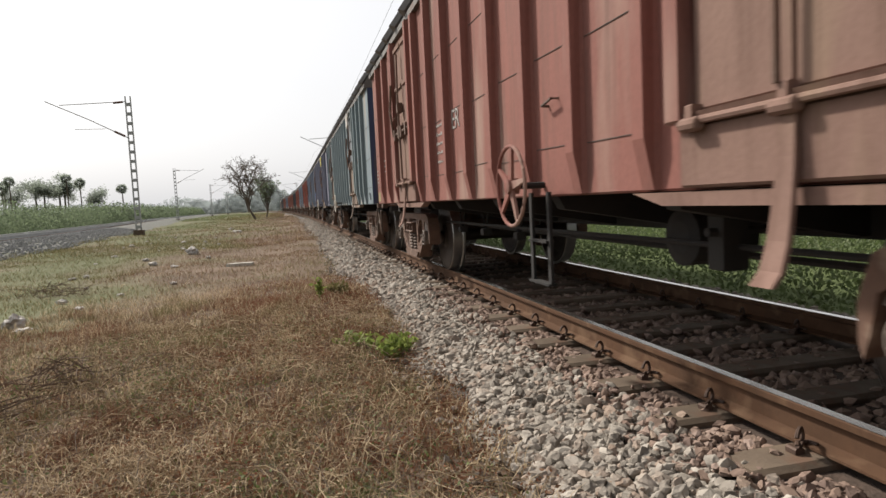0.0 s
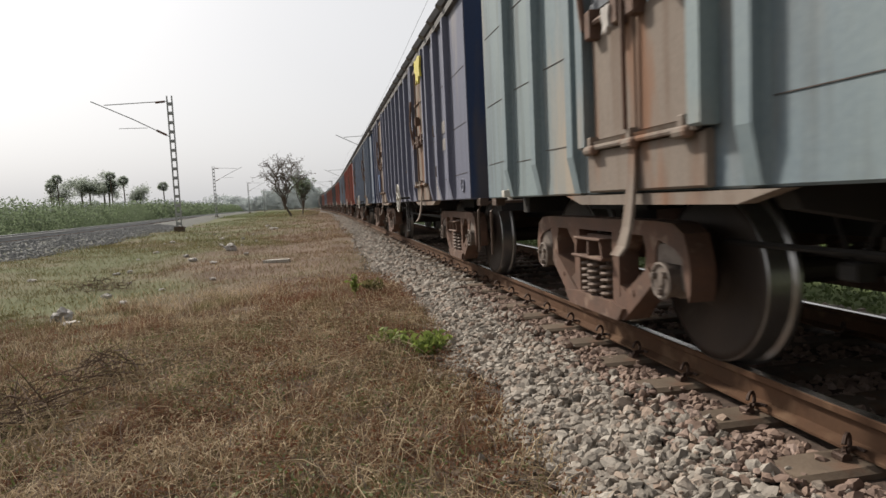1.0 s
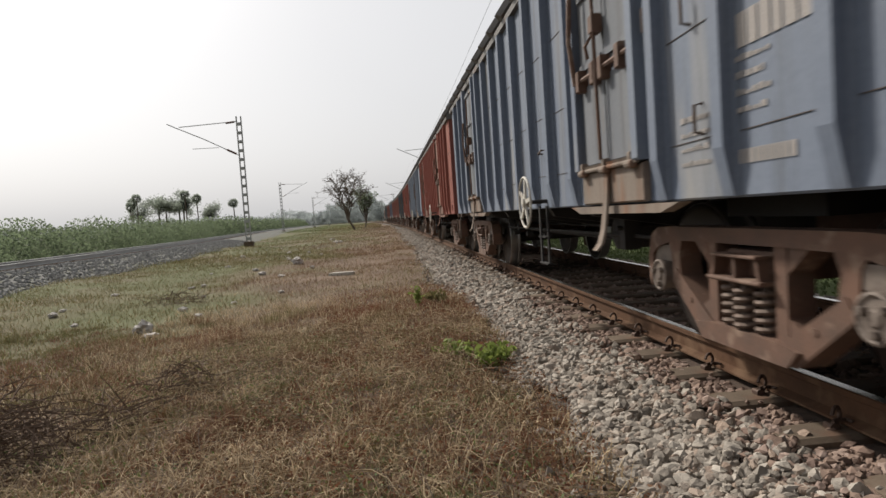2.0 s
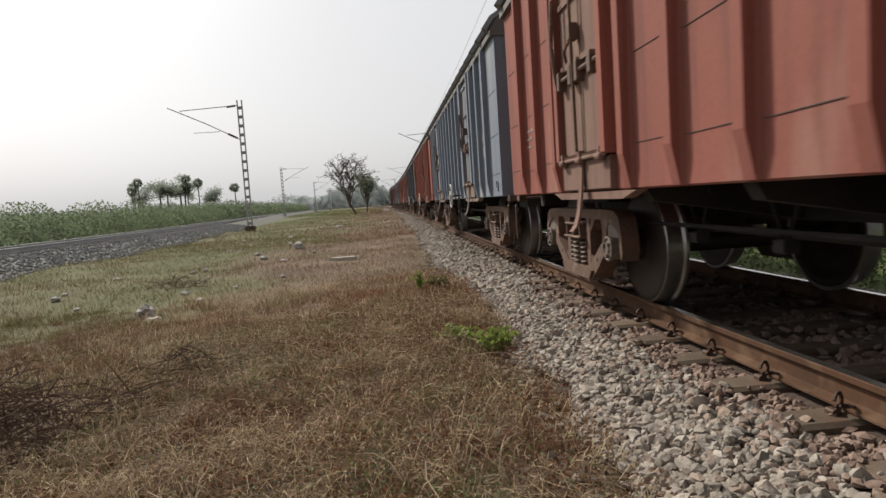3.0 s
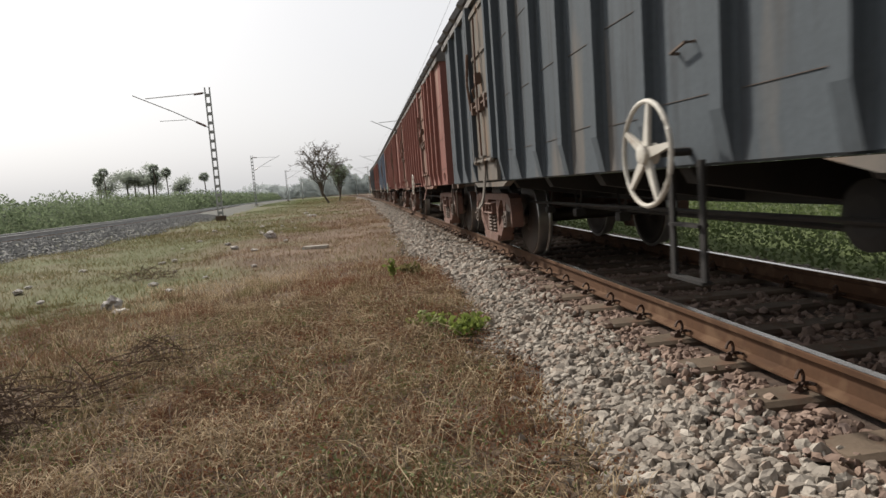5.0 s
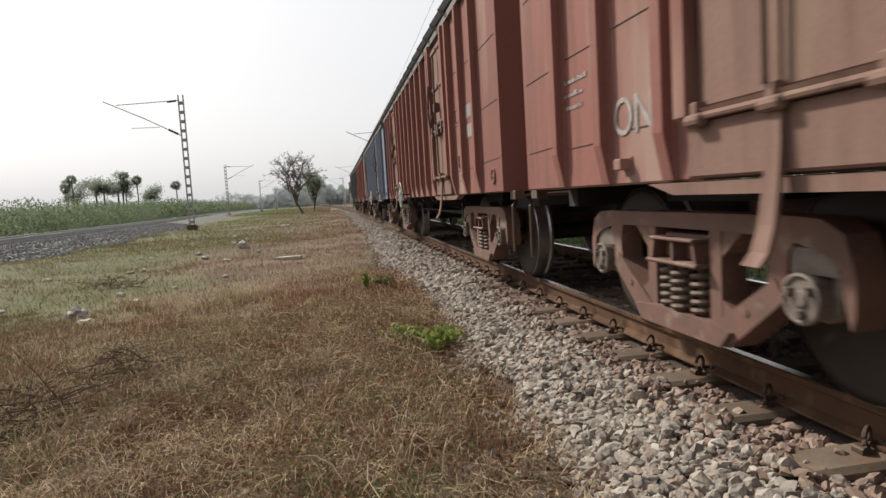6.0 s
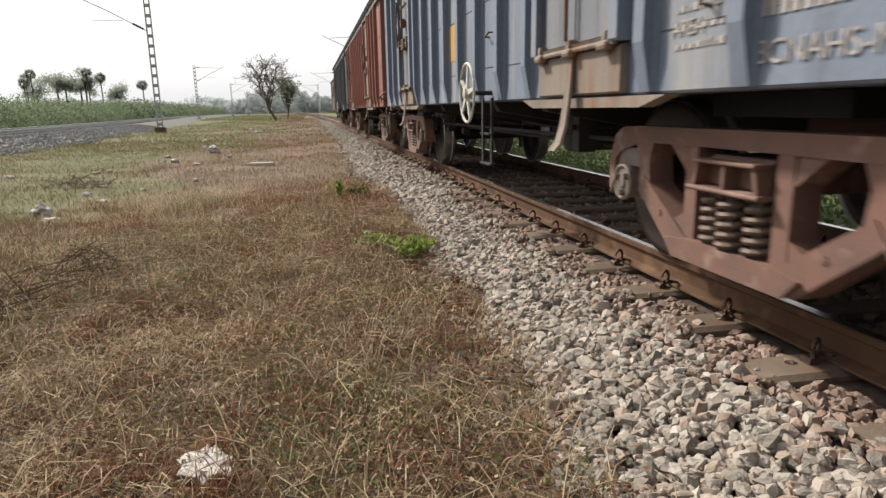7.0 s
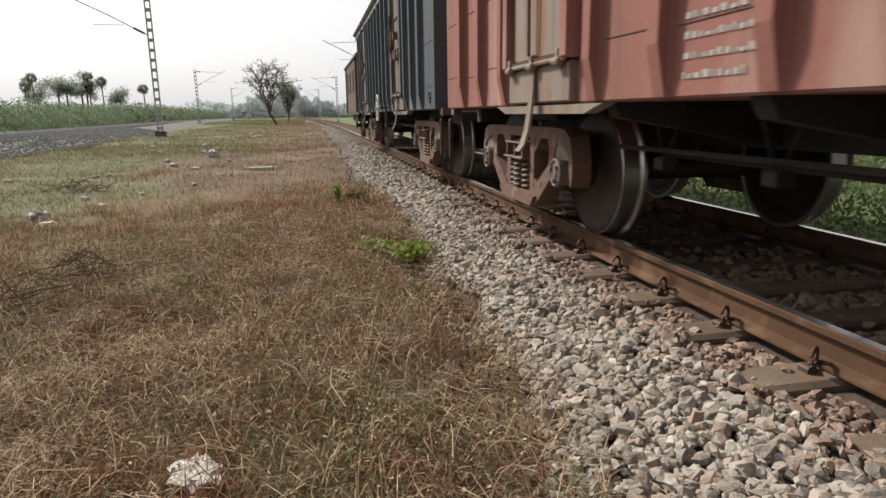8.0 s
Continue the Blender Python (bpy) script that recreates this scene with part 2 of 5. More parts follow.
CERAM = mat("brown_insulator_glaze", (0.14, 0.07, 0.05), None, 0.3, 0, 4, 20, 0)
WIRE = mat("dark_wire", (0.09, 0.085, 0.08), None, 0.6, 0.5, 4, 20, 0)
BARK = mat("grey_brown_bark", (0.15, 0.12, 0.095), (0.09, 0.072, 0.06), 0.9, 0, 4, 30, 0.4)
# greens lightened and greyed to carry the haze over the hedge
LEAF = mat("dull_green_leaves", (0.07, 0.10, 0.04), (0.05, 0.075, 0.03), 0.7, 0, 0.3, 4, 0, island=[(0.12, 0.15, 0.10), (0.17, 0.21, 0.13), (0.14, 0.18, 0.11), (0.19, 0.23, 0.14)], thin=0.65)
LEAFR = mat("bright_green_weeds", (0.12, 0.17, 0.05), (0.08, 0.12, 0.04), 0.7, 0, 0.5, 4, 0, island=[(0.075, 0.10, 0.04), (0.13, 0.165, 0.065), (0.10, 0.135, 0.055), (0.18, 0.20, 0.10)], thin=0.45)
LEAFB = mat("sparse_brown_leaves", (0.12, 0.095, 0.07), (0.09, 0.075, 0.055), 0.8, 0, 0.5, 4, 0, thin=0.3)
# distance haze is put into these two: colours paled and greyed, foliage see-through
PALM = mat("haze_tinted_palm_fronds", (0.25, 0.28, 0.235), (0.2, 0.23, 0.19), 0.7, 0, 0.5, 4, 0, thin=0.85, haze_fade=0.5)
WOOD_FAR = mat("haze_tinted_far_trees", (0.30, 0.33, 0.33), (0.25, 0.28, 0.28), 0.9, 0, 0.05, 0.5, 0, thin=0.75, haze_fade=0.5)
BAGM = mat("crumpled_white_plastic", (0.52, 0.49, 0.46), (0.38, 0.355, 0.33), 0.8, 0, 12, 60, 0.4)


def ground_material():
    m = mat("dry_grass_soil", (0.105, 0.076, 0.055), (0.17, 0.125, 0.092), 0.95, 0, 0.55, 18, 0.8)
    n, l = m.node_tree.nodes, m.node_tree.links
    bs = n["Principled BSDF"]
    old = bs.inputs["Base Color"].links[0].from_socket
    tc = next(k for k in n if k.type == "TEX_COORD")
    nz = n.new("ShaderNodeTexNoise")
    nz.inputs["Scale"].default_value, nz.inputs["Detail"].default_value = 0.28, 7
    l.new(tc.outputs["Object"], nz.inputs["Vector"])
    sx = n.new("ShaderNodeSeparateXYZ")
    l.new(tc.outputs["Object"], sx.inputs[0])
    mr = n.new("ShaderNodeMapRange")          # greener away from the ballast
    mr.inputs[1].default_value, mr.inputs[2].default_value = -2.0, -7.5
    mr.inputs[3].default_value, mr.inputs[4].default_value = -0.12, 0.22
    l.new(sx.outputs[0], mr.inputs[0])
    ad = n.new("ShaderNodeMath")
    l.new(nz.outputs[0], ad.inputs[0])
    l.new(mr.outputs[0], ad.inputs[1])
    rr = n.new("ShaderNodeValToRGB")
    rr.color_ramp.elements[0].position, rr.color_ramp.elements[1].position = 0.5, 0.75
    l.new(ad.outputs[0], rr.inputs[0])
    mx = n.new("ShaderNodeMixRGB")
    mx.inputs[2].default_value = (0.112, 0.118, 0.062, 1)
    l.new(rr.outputs[0], mx.inputs[0])
    l.new(old, mx.inputs[1])
    mr2 = n.new("ShaderNodeMapRange")         # green verge on the far side of the line
    mr2.inputs[1].default_value, mr2.inputs[2].default_value = 3.3, 4.2
    l.new(sx.outputs[0], mr2.inputs[0])
    mx2 = n.new("ShaderNodeMixRGB")
    mx2.inputs[2].default_value = (0.105, 0.13, 0.055, 1)
    l.new(mr2.outputs[0], mx2.inputs[0])
    l.new(mx.outputs[0], mx2.inputs[1])
    l.new(mx2.outputs[0], bs.inputs["Base Color"])
    return m


SOIL = ground_material()
GRASS = mat("dry_grass_blades", (0.225, 0.136, 0.084), (0.09, 0.055, 0.036), 0.8, 0, 0.9, 8, 0, (0.15, 0.155, 0.055), 0.54, mix=0.5, island=[(0.085, 0.05, 0.034), (0.21, 0.125, 0.08), (0.12, 0.07, 0.047), (0.29, 0.195, 0.128), (0.11, 0.102, 0.046), (0.2, 0.092, 0.062), (0.42, 0.31, 0.21)], thin=0.3)
GREEN = mat("fresh_green_blades", (0.13, 0.16, 0.055), (0.10, 0.125, 0.045), 0.7, 0, 2, 8, 0, island=[(0.09, 0.12, 0.04), (0.17, 0.2, 0.07), (0.125, 0.15, 0.055), (0.22, 0.21, 0.1)], thin=0.3)
WEED = mat("yellow_green_leaves", (0.2, 0.26, 0.06), (0.14, 0.19, 0.045), 0.7, 0, 3, 12, 0, island=[(0.15, 0.2, 0.05), (0.26, 0.32, 0.08), (0.2, 0.25, 0.065), (0.32, 0.35, 0.12)], thin=0.45)
OLIVE = mat("olive_half_dry_blades", (0.17, 0.145, 0.06), (0.09, 0.08, 0.036), 0.8, 0, 1.6, 8, 0, mix=0.7, island=[(0.08, 0.075, 0.032), (0.17, 0.155, 0.062), (0.12, 0.12, 0.048), (0.28, 0.23, 0.12), (0.10, 0.085, 0.042)], thin=0.3)
RUSTY = mat("reddish_dry_weeds", (0.19, 0.085, 0.05), (0.12, 0.06, 0.036), 0.85, 0, 2, 20, 0, island=[(0.12, 0.055, 0.033), (0.22, 0.10, 0.06), (0.17, 0.09, 0.05), (0.26, 0.15, 0.09)], thin=0.3)
STRAW = mat("pale_straw_stems", (0.32, 0.24, 0.145), (0.24, 0.175, 0.105), 0.75, 0, 4, 20, 0, island=[(0.24, 0.17, 0.10), (0.6, 0.49, 0.33), (0.36, 0.265, 0.165)], thin=0.3)


# ---- mesh building ----
class Shape:
    """Vertices and faces gathered from simple solids, to become one mesh."""

    def __init__(self):
        self.v, self.f = [], []

    def add(self, v, f):
        k = len(self.v)
        self.v += [tuple(p) for p in v]
        self.f += [tuple(i + k for i in q) for q in f]
        return self

    def box(self, x0, x1, y0, y1, z0, z1, c=0.0):
        """A box, its edges along y and z chamfered by c."""
        if c:
            return self.prism([(x0 + c, z0), (x1 - c, z0), (x1, z0 + c), (x1, z1 - c), (x1 - c, z1), (x0 + c, z1), (x0, z1 - c), (x0, z0 + c)], y0, y1, "y")
        return self.prism([(x0, z0), (x1, z0), (x1, z1), (x0, z1)], y0, y1, "y")

    def prism(self, poly, a, b, axis):
        """A polygon pushed from a to b: axis y takes (x, z), axis x takes (y, z), axis z takes (x, y)."""
        area = sum(p[0] * q[1] - q[0] * p[1] for p, q in zip(poly, poly[1:] + poly[:1]))
        if (area < 0) != (axis == "y"):
            poly = poly[::-1]
        n = len(poly)
        put = {"y": lambda p, s: (p[0], s, p[1]), "x": lambda p, s: (s, p[0], p[1]), "z": lambda p, s: (p[0], p[1], s)}[axis]
        if a > b:
            a, b = b, a
        v = [put(p, a) for p in poly] + [put(p, b) for p in poly]
        f = [tuple(range(n - 1, -1, -1)), tuple(range(n, 2 * n))]
        f += [(i, (i + 1) % n, n + (i + 1) % n, n + i) for i in range(n)]
        return self.add(v, f)

    def tube(self, pts, r, sides=8, r1=None, closed=False):
        """A round bar along points, from radius r to r1."""
        pts = [Vector(p) for p in pts]
        m, rings = len(pts), []
        for i, p in enumerate(pts):
            if closed:
                d = pts[(i + 1) % m] - pts[i - 1]
            else:
                d = pts[min(i + 1, m - 1)] - pts[max(i - 1, 0)]
            d.normalize()
            u = d.cross(Vector((0, 0, 1)) if abs(d.z) < 0.9 else Vector((1, 0, 0))).normalized()
            w = d.cross(u)
            rr = r if r1 is None else r + (r1 - r) * i / max(1, m - 1)
            rings += [p + (u * math.cos(a) + w * math.sin(a)) * rr for a in (2 * math.pi * k / sides for k in range(sides))]
        f = []
        for i in range(m if closed else m - 1):
            j = (i + 1) % m
            f += [(i * sides + k, i * sides + (k + 1) % sides, j * sides + (k + 1) % sides, j * sides + k) for k in range(sides)]
        if not closed:
            f += [tuple(range(sides - 1, -1, -1)), tuple(range((m - 1) * sides, m * sides))]
        return self.add(rings, f)

    def lathe(self, prof, cx, cy, cz, sides=32, axis="x"):
        """A profile of (along, radius) turned about an axis through a point."""
        v, f, n = [], [], len(prof)
        for k in range(sides):
            a = 2 * math.pi * k / sides
            for s, r in prof:
                c, d = math.cos(a) * r, math.sin(a) * r
                v.append((cx + s, cy + c, cz + d) if axis == "x" else (cx + c, cy + d, cz + s))
        for k in range(sides):
            j = (k + 1) % sides
            f += [(k * n + i, k * n + i + 1, j * n + i + 1, j * n + i) for i in range(n - 1)]
        f += [tuple(k * n for k in range(sides - 1, -1, -1)), tuple(k * n + n - 1 for k in range(sides))]
        return self.add(v, f)

    def mesh(self, name, smooth=False):
        me = bpy.data.meshes.new(name)
        me.from_pydata(self.v, [], self.f)
        if smooth:
            me.polygons.foreach_set("use_smooth", [True] * len(me.polygons))
        me.update()
        bm = bmesh.new()
        bm.from_mesh(me)
        bmesh.ops.recalc_face_normals(bm, faces=bm.faces)
        bm.to_mesh(me)
        bm.free()
        if not smooth:
            me.shade_flat()
        return me


def part(name, shape, material, parent=None, label="", at=None):
    """One mesh object; a shape or a ready mesh; its material sits on the object, so meshes can be shared."""
    me = shape.mesh(name) if isinstance(shape, Shape) else shape
    if not me.materials:
        me.materials.append(material)
    ob = new(name, me)
    ob.parent = parent
    if at is not None:
        ob.matrix_basis = at
    ob.material_slots[0].link = "OBJECT"
    ob.material_slots[0].material = material
    return tagged(ob, label)


def raw(name, v, faces_n, material, label, category, kind="stuff"):
    """One object from arrays: v (n, 3) and a list of index arrays (m, k)."""
    me = bpy.data.meshes.new(name)
    counts = np.concatenate([np.full(len(q), q.shape[1]) for q in faces_n])
    loops = np.concatenate([q.ravel() for q in faces_n]).astype(np.int32)
    me.vertices.add(len(v))
    me.vertices.foreach_set("co", np.asarray(v, np.float32).ravel())
    me.loops.add(len(loops))
    me.loops.foreach_set("vertex_index", loops)
    me.polygons.add(len(counts))
    starts = np.concatenate([[0], np.cumsum(counts)[:-1]]).astype(np.int32)
    me.polygons.foreach_set("loop_start", starts)
    me.update(calc_edges=True)
    me.validate()
    me.shade_flat()
    me.materials.append(material)
    return tagged(new(name, me), label, category, "", kind)


# ---- ground ----
def left_x(y):
    """Centre of the far track on the left."""
    ys, xs = (-60, 30, 46, 118, 190, 320), (-16.2, -16.8, -17.5, -24.9, -28.6, -33.5)
    return sum(float(np.interp(y + d, ys, xs)) for d in (-16, -8, 0, 8, 16)) / 5


def gz(x, y):
    """Height of the ground sheet."""
    h = -0.40 + 0.035 * math.sin(x * 0.9 + y * 0.31) + 0.03 * math.sin(y * 0.77 - x * 0.4) if x < -1.12 else -0.46
    if x < -1.12:
        h += 0.022 * math.sin(x * 2.9 + 1.1 * math.sin(y * 1.7)) * math.sin(y * 2.3 + x) if -9 < x and y < 40 else 0.0
        h += 0.05 * math.exp(-((x + 1.9) / 0.8) ** 2)
        d = abs(x - left_x(min(y, 300)))
        h += 0.1 * max(0.0, min(1.0, (9.0 - d) / 5.0))
    if x > 3.1:
        h -= 0.1 * min(1.0, (x - 3.1))
    return h


def ground():
    xs = list(np.arange(-30, 12.01, 0.35)) + [14, 18, 25, 40, 70, 120, 250, 600, 1500, 3500]
    xs = [-3500, -1500, -600, -250, -140, -90, -60, -45, -36] + xs
    ys = [-600, -200, -80, -40] + list(np.arange(-20, 60, 0.4)) + list(np.arange(60, 140, 2)) + [150, 170, 200, 240, 300, 400, 600, 1000, 2000, 4500]
    v = np.array([(x, y, gz(x, y)) for y in ys for x in xs])
    w = len(xs)
    i = np.arange((len(ys) - 1) * w).reshape(-1, w)[:, :-1].ravel()
    raw("ground", v, [np.stack([i, i + 1, i + w + 1, i + w], 1)], SOIL, "dry brown grassland with green patches beside the railway", "ground", "structure")


ground()


# ---- tracks ----
RAIL = [(-0.075, -0.172), (0.075, -0.172), (0.075, -0.16), (0.012, -0.14), (0.009, -0.05), (0.036, -0.035), (0.036, -0.006), (0.028, 0.0), (-0.028, 0.0), (-0.036, -0.006), (-0.036, -0.035), (-0.009, -0.05), (-0.012, -0.14), (-0.075, -0.16)]


def sweep(profile, place, stations, closed=True):
    s, n = Shape(), len(profile)
    v, f = [], []
    for t in stations:
        x, y, a = place(t)
        v += [(x + p[0] * math.cos(a), y + p[0] * math.sin(a), p[1]) for p in profile]
    for i in range(len(stations) - 1):
        for k in range(n if closed else n - 1):
            j = (k + 1) % n
            f.append((i * n + k, i * n + j, (i + 1) * n + j, (i + 1) * n + k))
    return s.add(v, f)


def left_place(t):
    a = math.atan((left_x(t - 0.5) - left_x(t + 0.5)))
    return left_x(t), t, a


STATIONS = [-40, -20, 0, 20, 40] + list(range(46, 420, 6))


def track():
    bed = tagged(new("track_bed"), "ballasted railway track on concrete sleepers with rusty rails", "railway track", "", "structure")
    prof = [(-2.22, -0.45), (-1.9, -0.35), (-1.22, -0.225), (1.22, -0.225), (1.9, -0.34), (2.35, -0.5)]
    part("ballast_bed", sweep(prof[:3], along, STATIONS, False), BED, bed)
    part("ballast_middle", sweep(prof[2:4], along, STATIONS, False), BED2, bed)
    part("ballast_shoulder", sweep(prof[3:], along, STATIONS, False), BED, bed)
    for off in (-0.8725, 0.8725):
        rail = part("rail", sweep(RAIL, lambda t: along(t, off), STATIONS), RUST, bed, "rust-brown steel rail")
        head = [(-0.03, -0.0008), (-0.026, 0.0006), (0.027, 0.0006), (0.0363, -0.006), (0.0363, -0.02)]
        part("rail_head", sweep(head, lambda t: along(t, off), STATIONS, False), SHINY, rail, "polished running surface")
    sl = Shape().prism([(-0.13, -0.36), (0.13, -0.36), (0.125, -0.2), (0.095, -0.18), (-0.095, -0.18), (-0.125, -0.2)], -1.325, 1.325, "x").mesh("sleeper")
    cl = Shape()                             # spring clip: an upright open loop on a cast shoulder
    cl.tube([(-0.035 + 0.042 * math.cos(a), 0.028 * math.cos(a), -0.118 + 0.046 * math.sin(a)) for a in np.arange(-2.6, 2.9, 0.45)], 0.0105, 6)
    cl.tube([(-0.07, -0.024, -0.142), (-0.02, 0.03, -0.15), (0.035, 0.02, -0.15), (0.04, -0.025, -0.15)], 0.0105, 6)
    cl.box(-0.085, -0.035, -0.03, 0.03, -0.185, -0.15, 0.008)
    cl = cl.mesh("rail_clip")
    for i in range(-6, 120):
        s = 4.0 + SLEEPER * (i - 0)
        x, y, a = along(s)
        ob = part("sleeper", sl, CONC, bed, "", Matrix.Translation((x, y, 0)) @ Matrix.Rotation(a, 4, "Z"))
        if s < 22:
            for o, side in ((-0.8725 - 0.085, 1), (-0.8725 + 0.085, -1), (0.8725 - 0.085, 1), (0.8725 + 0.085, -1)):
                part("rail_clip", cl, CLIP, ob, "", Matrix.Translation((o, 0, 0)) @ (Matrix.Identity(4) if side > 0 else Matrix.Rotation(math.pi, 4, "Z")))
    far = Shape()
    for i in range(120, 360):
        x, y, a = along(4.0 + SLEEPER * i)
        far.box(x - 1.375, x + 1.375, y - 0.125, y + 0.125, -0.3, -0.185)
    tagged(part("far_sleepers", far, CONC, bed), kind="stuff")
    left = tagged(new("track_left"), "second railway track on a grey ballast bank", "railway track", "", "structure")
    st = [-40, -15] + list(range(0, 240, 5))
    part("ballast_bank", sweep([(-4.5, -0.3), (-2.3, 0.08), (2.3, 0.08), (3.6, -0.1), (4.6, -0.32)], left_place, st, False), GREYBED, left)
    for off in (-0.8725, 0.8725):
        part("rail", sweep([(p[0] + off, p[1] + 0.3) for p in RAIL], left_place, st), STEEL, left)
    sl2 = Shape()
    for y in np.arange(5, 110, SLEEPER):
        x = left_x(y)
        sl2.box(x - 1.375, x + 1.375, y - 0.125, y + 0.125, 0.0, 0.12)
    tagged(part("far_sleepers", sl2, CONC, left), kind="stuff")


track()


# ---- loose ballast stones ----
ICO_V = np.array([(0, 0, 1.0)] + [(0.894 * math.cos(a), 0.894 * math.sin(a), 0.447) for a in np.arange(5) * 2 * math.pi / 5] + [(0.894 * math.cos(a), 0.894 * math.sin(a), -0.447) for a in (np.arange(5) + 0.5) * 2 * math.pi / 5] + [(0, 0, -1.0)])
ICO_F = np.array([(0, i + 1, (i + 1) % 5 + 1) for i in range(5)] + [(i + 1, i + 6, (i + 1) % 5 + 1) for i in range(5)] + [((i + 1) % 5 + 1, i + 6, (i + 1) % 5 + 6) for i in range(5)] + [(11, (i + 1) % 5 + 6, i + 6) for i in range(5)])


def finer():
    """The twelve-cornered stone with every face split in four."""
    v, f, mids = [Vector(p) for p in ICO_V], [], {}

    def mid(a, b):
        k = (min(a, b), max(a, b))
        if k not in mids:
            mids[k] = len(v)
            v.append((v[a] + v[b]) / 2)
        return mids[k]
    for a, b, c in ICO_F.tolist():
        ab, bc, ca = mid(a, b), mid(b, c), mid(c, a)
        f += [(a, ab, ca), (b, bc, ab), (c, ca, bc), (ab, bc, ca)]
    pairs = np.array(sorted(mids, key=mids.get))
    return pairs, np.array(f)


SPLIT, FINE_F = finer()


def stones(name, pos, size, material, label, rng, fine=False):
    n = len(pos)
    v = ICO_V[None] * (1 + rng.uniform(-0.36, 0.36, (n, 12, 1)))
    if fine:
        m = (v[:, SPLIT[:, 0]] + v[:, SPLIT[:, 1]]) / 2
        v = np.concatenate([v, m * (1.02 + rng.uniform(-0.13, 0.12, (n, len(SPLIT), 1)))], 1)
    v = v * rng.uniform(0.6, 1.3, (n, 1, 3)) * size[:, None, None] * np.array((1, 1, 0.8))
    a, b = rng.uniform(0, 6.28, n), rng.uniform(-0.7, 0.7, n)
    ca, sa, cb, sb = np.cos(a)[:, None], np.sin(a)[:, None], np.cos(b)[:, None], np.sin(b)[:, None]
    y2, z2 = v[..., 1] * cb - v[..., 2] * sb, v[..., 1] * sb + v[..., 2] * cb
    v = np.stack([v[..., 0] * ca - y2 * sa, v[..., 0] * sa + y2 * ca, z2], -1) + pos[:, None]
    k = v.shape[1]
    f = ((FINE_F if fine else ICO_F)[None] + (np.arange(n) * k)[:, None, None]).reshape(-1, 3)
    return raw(name, v.reshape(-1, 3), [f], material, label, "ballast")


def ballast():
    rng = np.random.default_rng(3)

    def height(x):
        o = np.abs(x - XC)
        return np.interp(o, [0, 0.8, 0.95, 1.35, 1.9, 2.2, 2.6], [-0.25, -0.25, -0.245, -0.25, -0.33, -0.385, -0.42])

    def spread(n, x0, x1, y0, y1, s0, s1, power, sink=0.0):
        y = y0 + (y1 - y0) * rng.random(n) ** power
        edge = 0.09 * np.sin(y * 1.7) + 0.07 * np.sin(y * 4.1 + 1)
        x = x0 + edge * (x0 < -1) + (x1 - x0 - edge * (x0 < -1)) * rng.random(n)
        size = rng.uniform(s0, s1, n) * rng.uniform(0.75, 1.15, n)
        gap = np.abs((y - 4.0 + SLEEPER / 2) % SLEEPER - SLEEPER / 2) < 0.15     # keep sleepers clear
        keep = ~(gap & (np.abs(x - XC) < 1.27) & (np.abs(x - XC) > 0.62) & (rng.random(n) < 0.97)) & ~((np.abs(np.abs(x - XC) - 0.8725) < 0.1))
        keep &= ~(gap & (np.abs(x - XC) < 0.62) & (rng.random(n) < 0.85))
        bend = np.where(y > BEND, RADIUS - np.sqrt(np.maximum(0, RADIUS ** 2 - (y - BEND) ** 2)), 0)
        z = height(x) + size * 0.3 + rng.uniform(-0.01, 0.03, n) - sink + 0.03 * (gap & (np.abs(x - XC) < 1.4))
        return np.stack([x - bend, y, z], 1)[keep], size[keep]

    p, s = spread(14500, -1.27, -0.13, 0.3, 9, 0.021, 0.042, 1.0)
    by_rail = p[:, 0] + rng.normal(0, 0.1, len(p)) > -0.52      # brake dust and rust beside the rail
    stones("ballast_stones", p[~by_rail], s[~by_rail], STONE, "pale grey angular ballast stones along the track", rng, True)
    stones("rusty_ballast_stones", p[by_rail], s[by_rail] * 0.85, STONE2, "rust-brown ballast stones beside the rail", rng, True)
    p, s = spread(13000, -1.32, -0.16, 9, 70, 0.03, 0.06, 1.7)
    stones("ballast_stones", p, s, STONE, "pale grey angular ballast stones along the track", rng)
    p, s = spread(16000, 0.08, 1.66, 0.5, 24, 0.026, 0.046, 1.3, 0.008)
    stones("rusty_ballast_stones", p, s, STONE2, "rust-brown ballast stones between the rails", rng)
    p, s = spread(5000, 1.85, 3.3, 1, 26, 0.03, 0.05, 1.2)
    stones("ballast_stones", p, s, STONE, "pale grey ballast stones beyond the track", rng)
    p, s = spread(3000, -1.3, -0.16, -7, 0.3, 0.026, 0.045, 1.0)
    stones("ballast_stones", p, s, STONE, "pale grey angular ballast stones along the track", rng)
    p, s = spread(3000, 0.08, 1.66, -7, 0.5, 0.028, 0.046, 1.0, 0.008)
    stones("rusty_ballast_stones", p, s, STONE2, "rust-brown ballast stones between the rails", rng)
    p, s = spread(2200, 1.85, 3.3, -7, 1, 0.03, 0.05, 1.0)
    stones("ballast_stones", p, s, STONE, "pale grey ballast stones beyond the track", rng)
    y = 8 + 50 * rng.random(9000) ** 1.3          # grey stones on the second track's bank
    o = rng.uniform(1.4, 4.7, 9000)
    lift = np.interp(o, [2.3, 3.6, 4.6], [0.08, -0.1, -0.32])
    stones("bank_stones", np.stack([np.array([left_x(b) for b in y]) + o, y, lift + 0.012], 1), rng.uniform(0.03, 0.06, 9000), STONE3, "grey ballast stones on the second track's bank", rng)
    y = rng.uniform(1, 20, 500)
    x = -1.24 - np.abs(rng.normal(0, 0.16, 500))
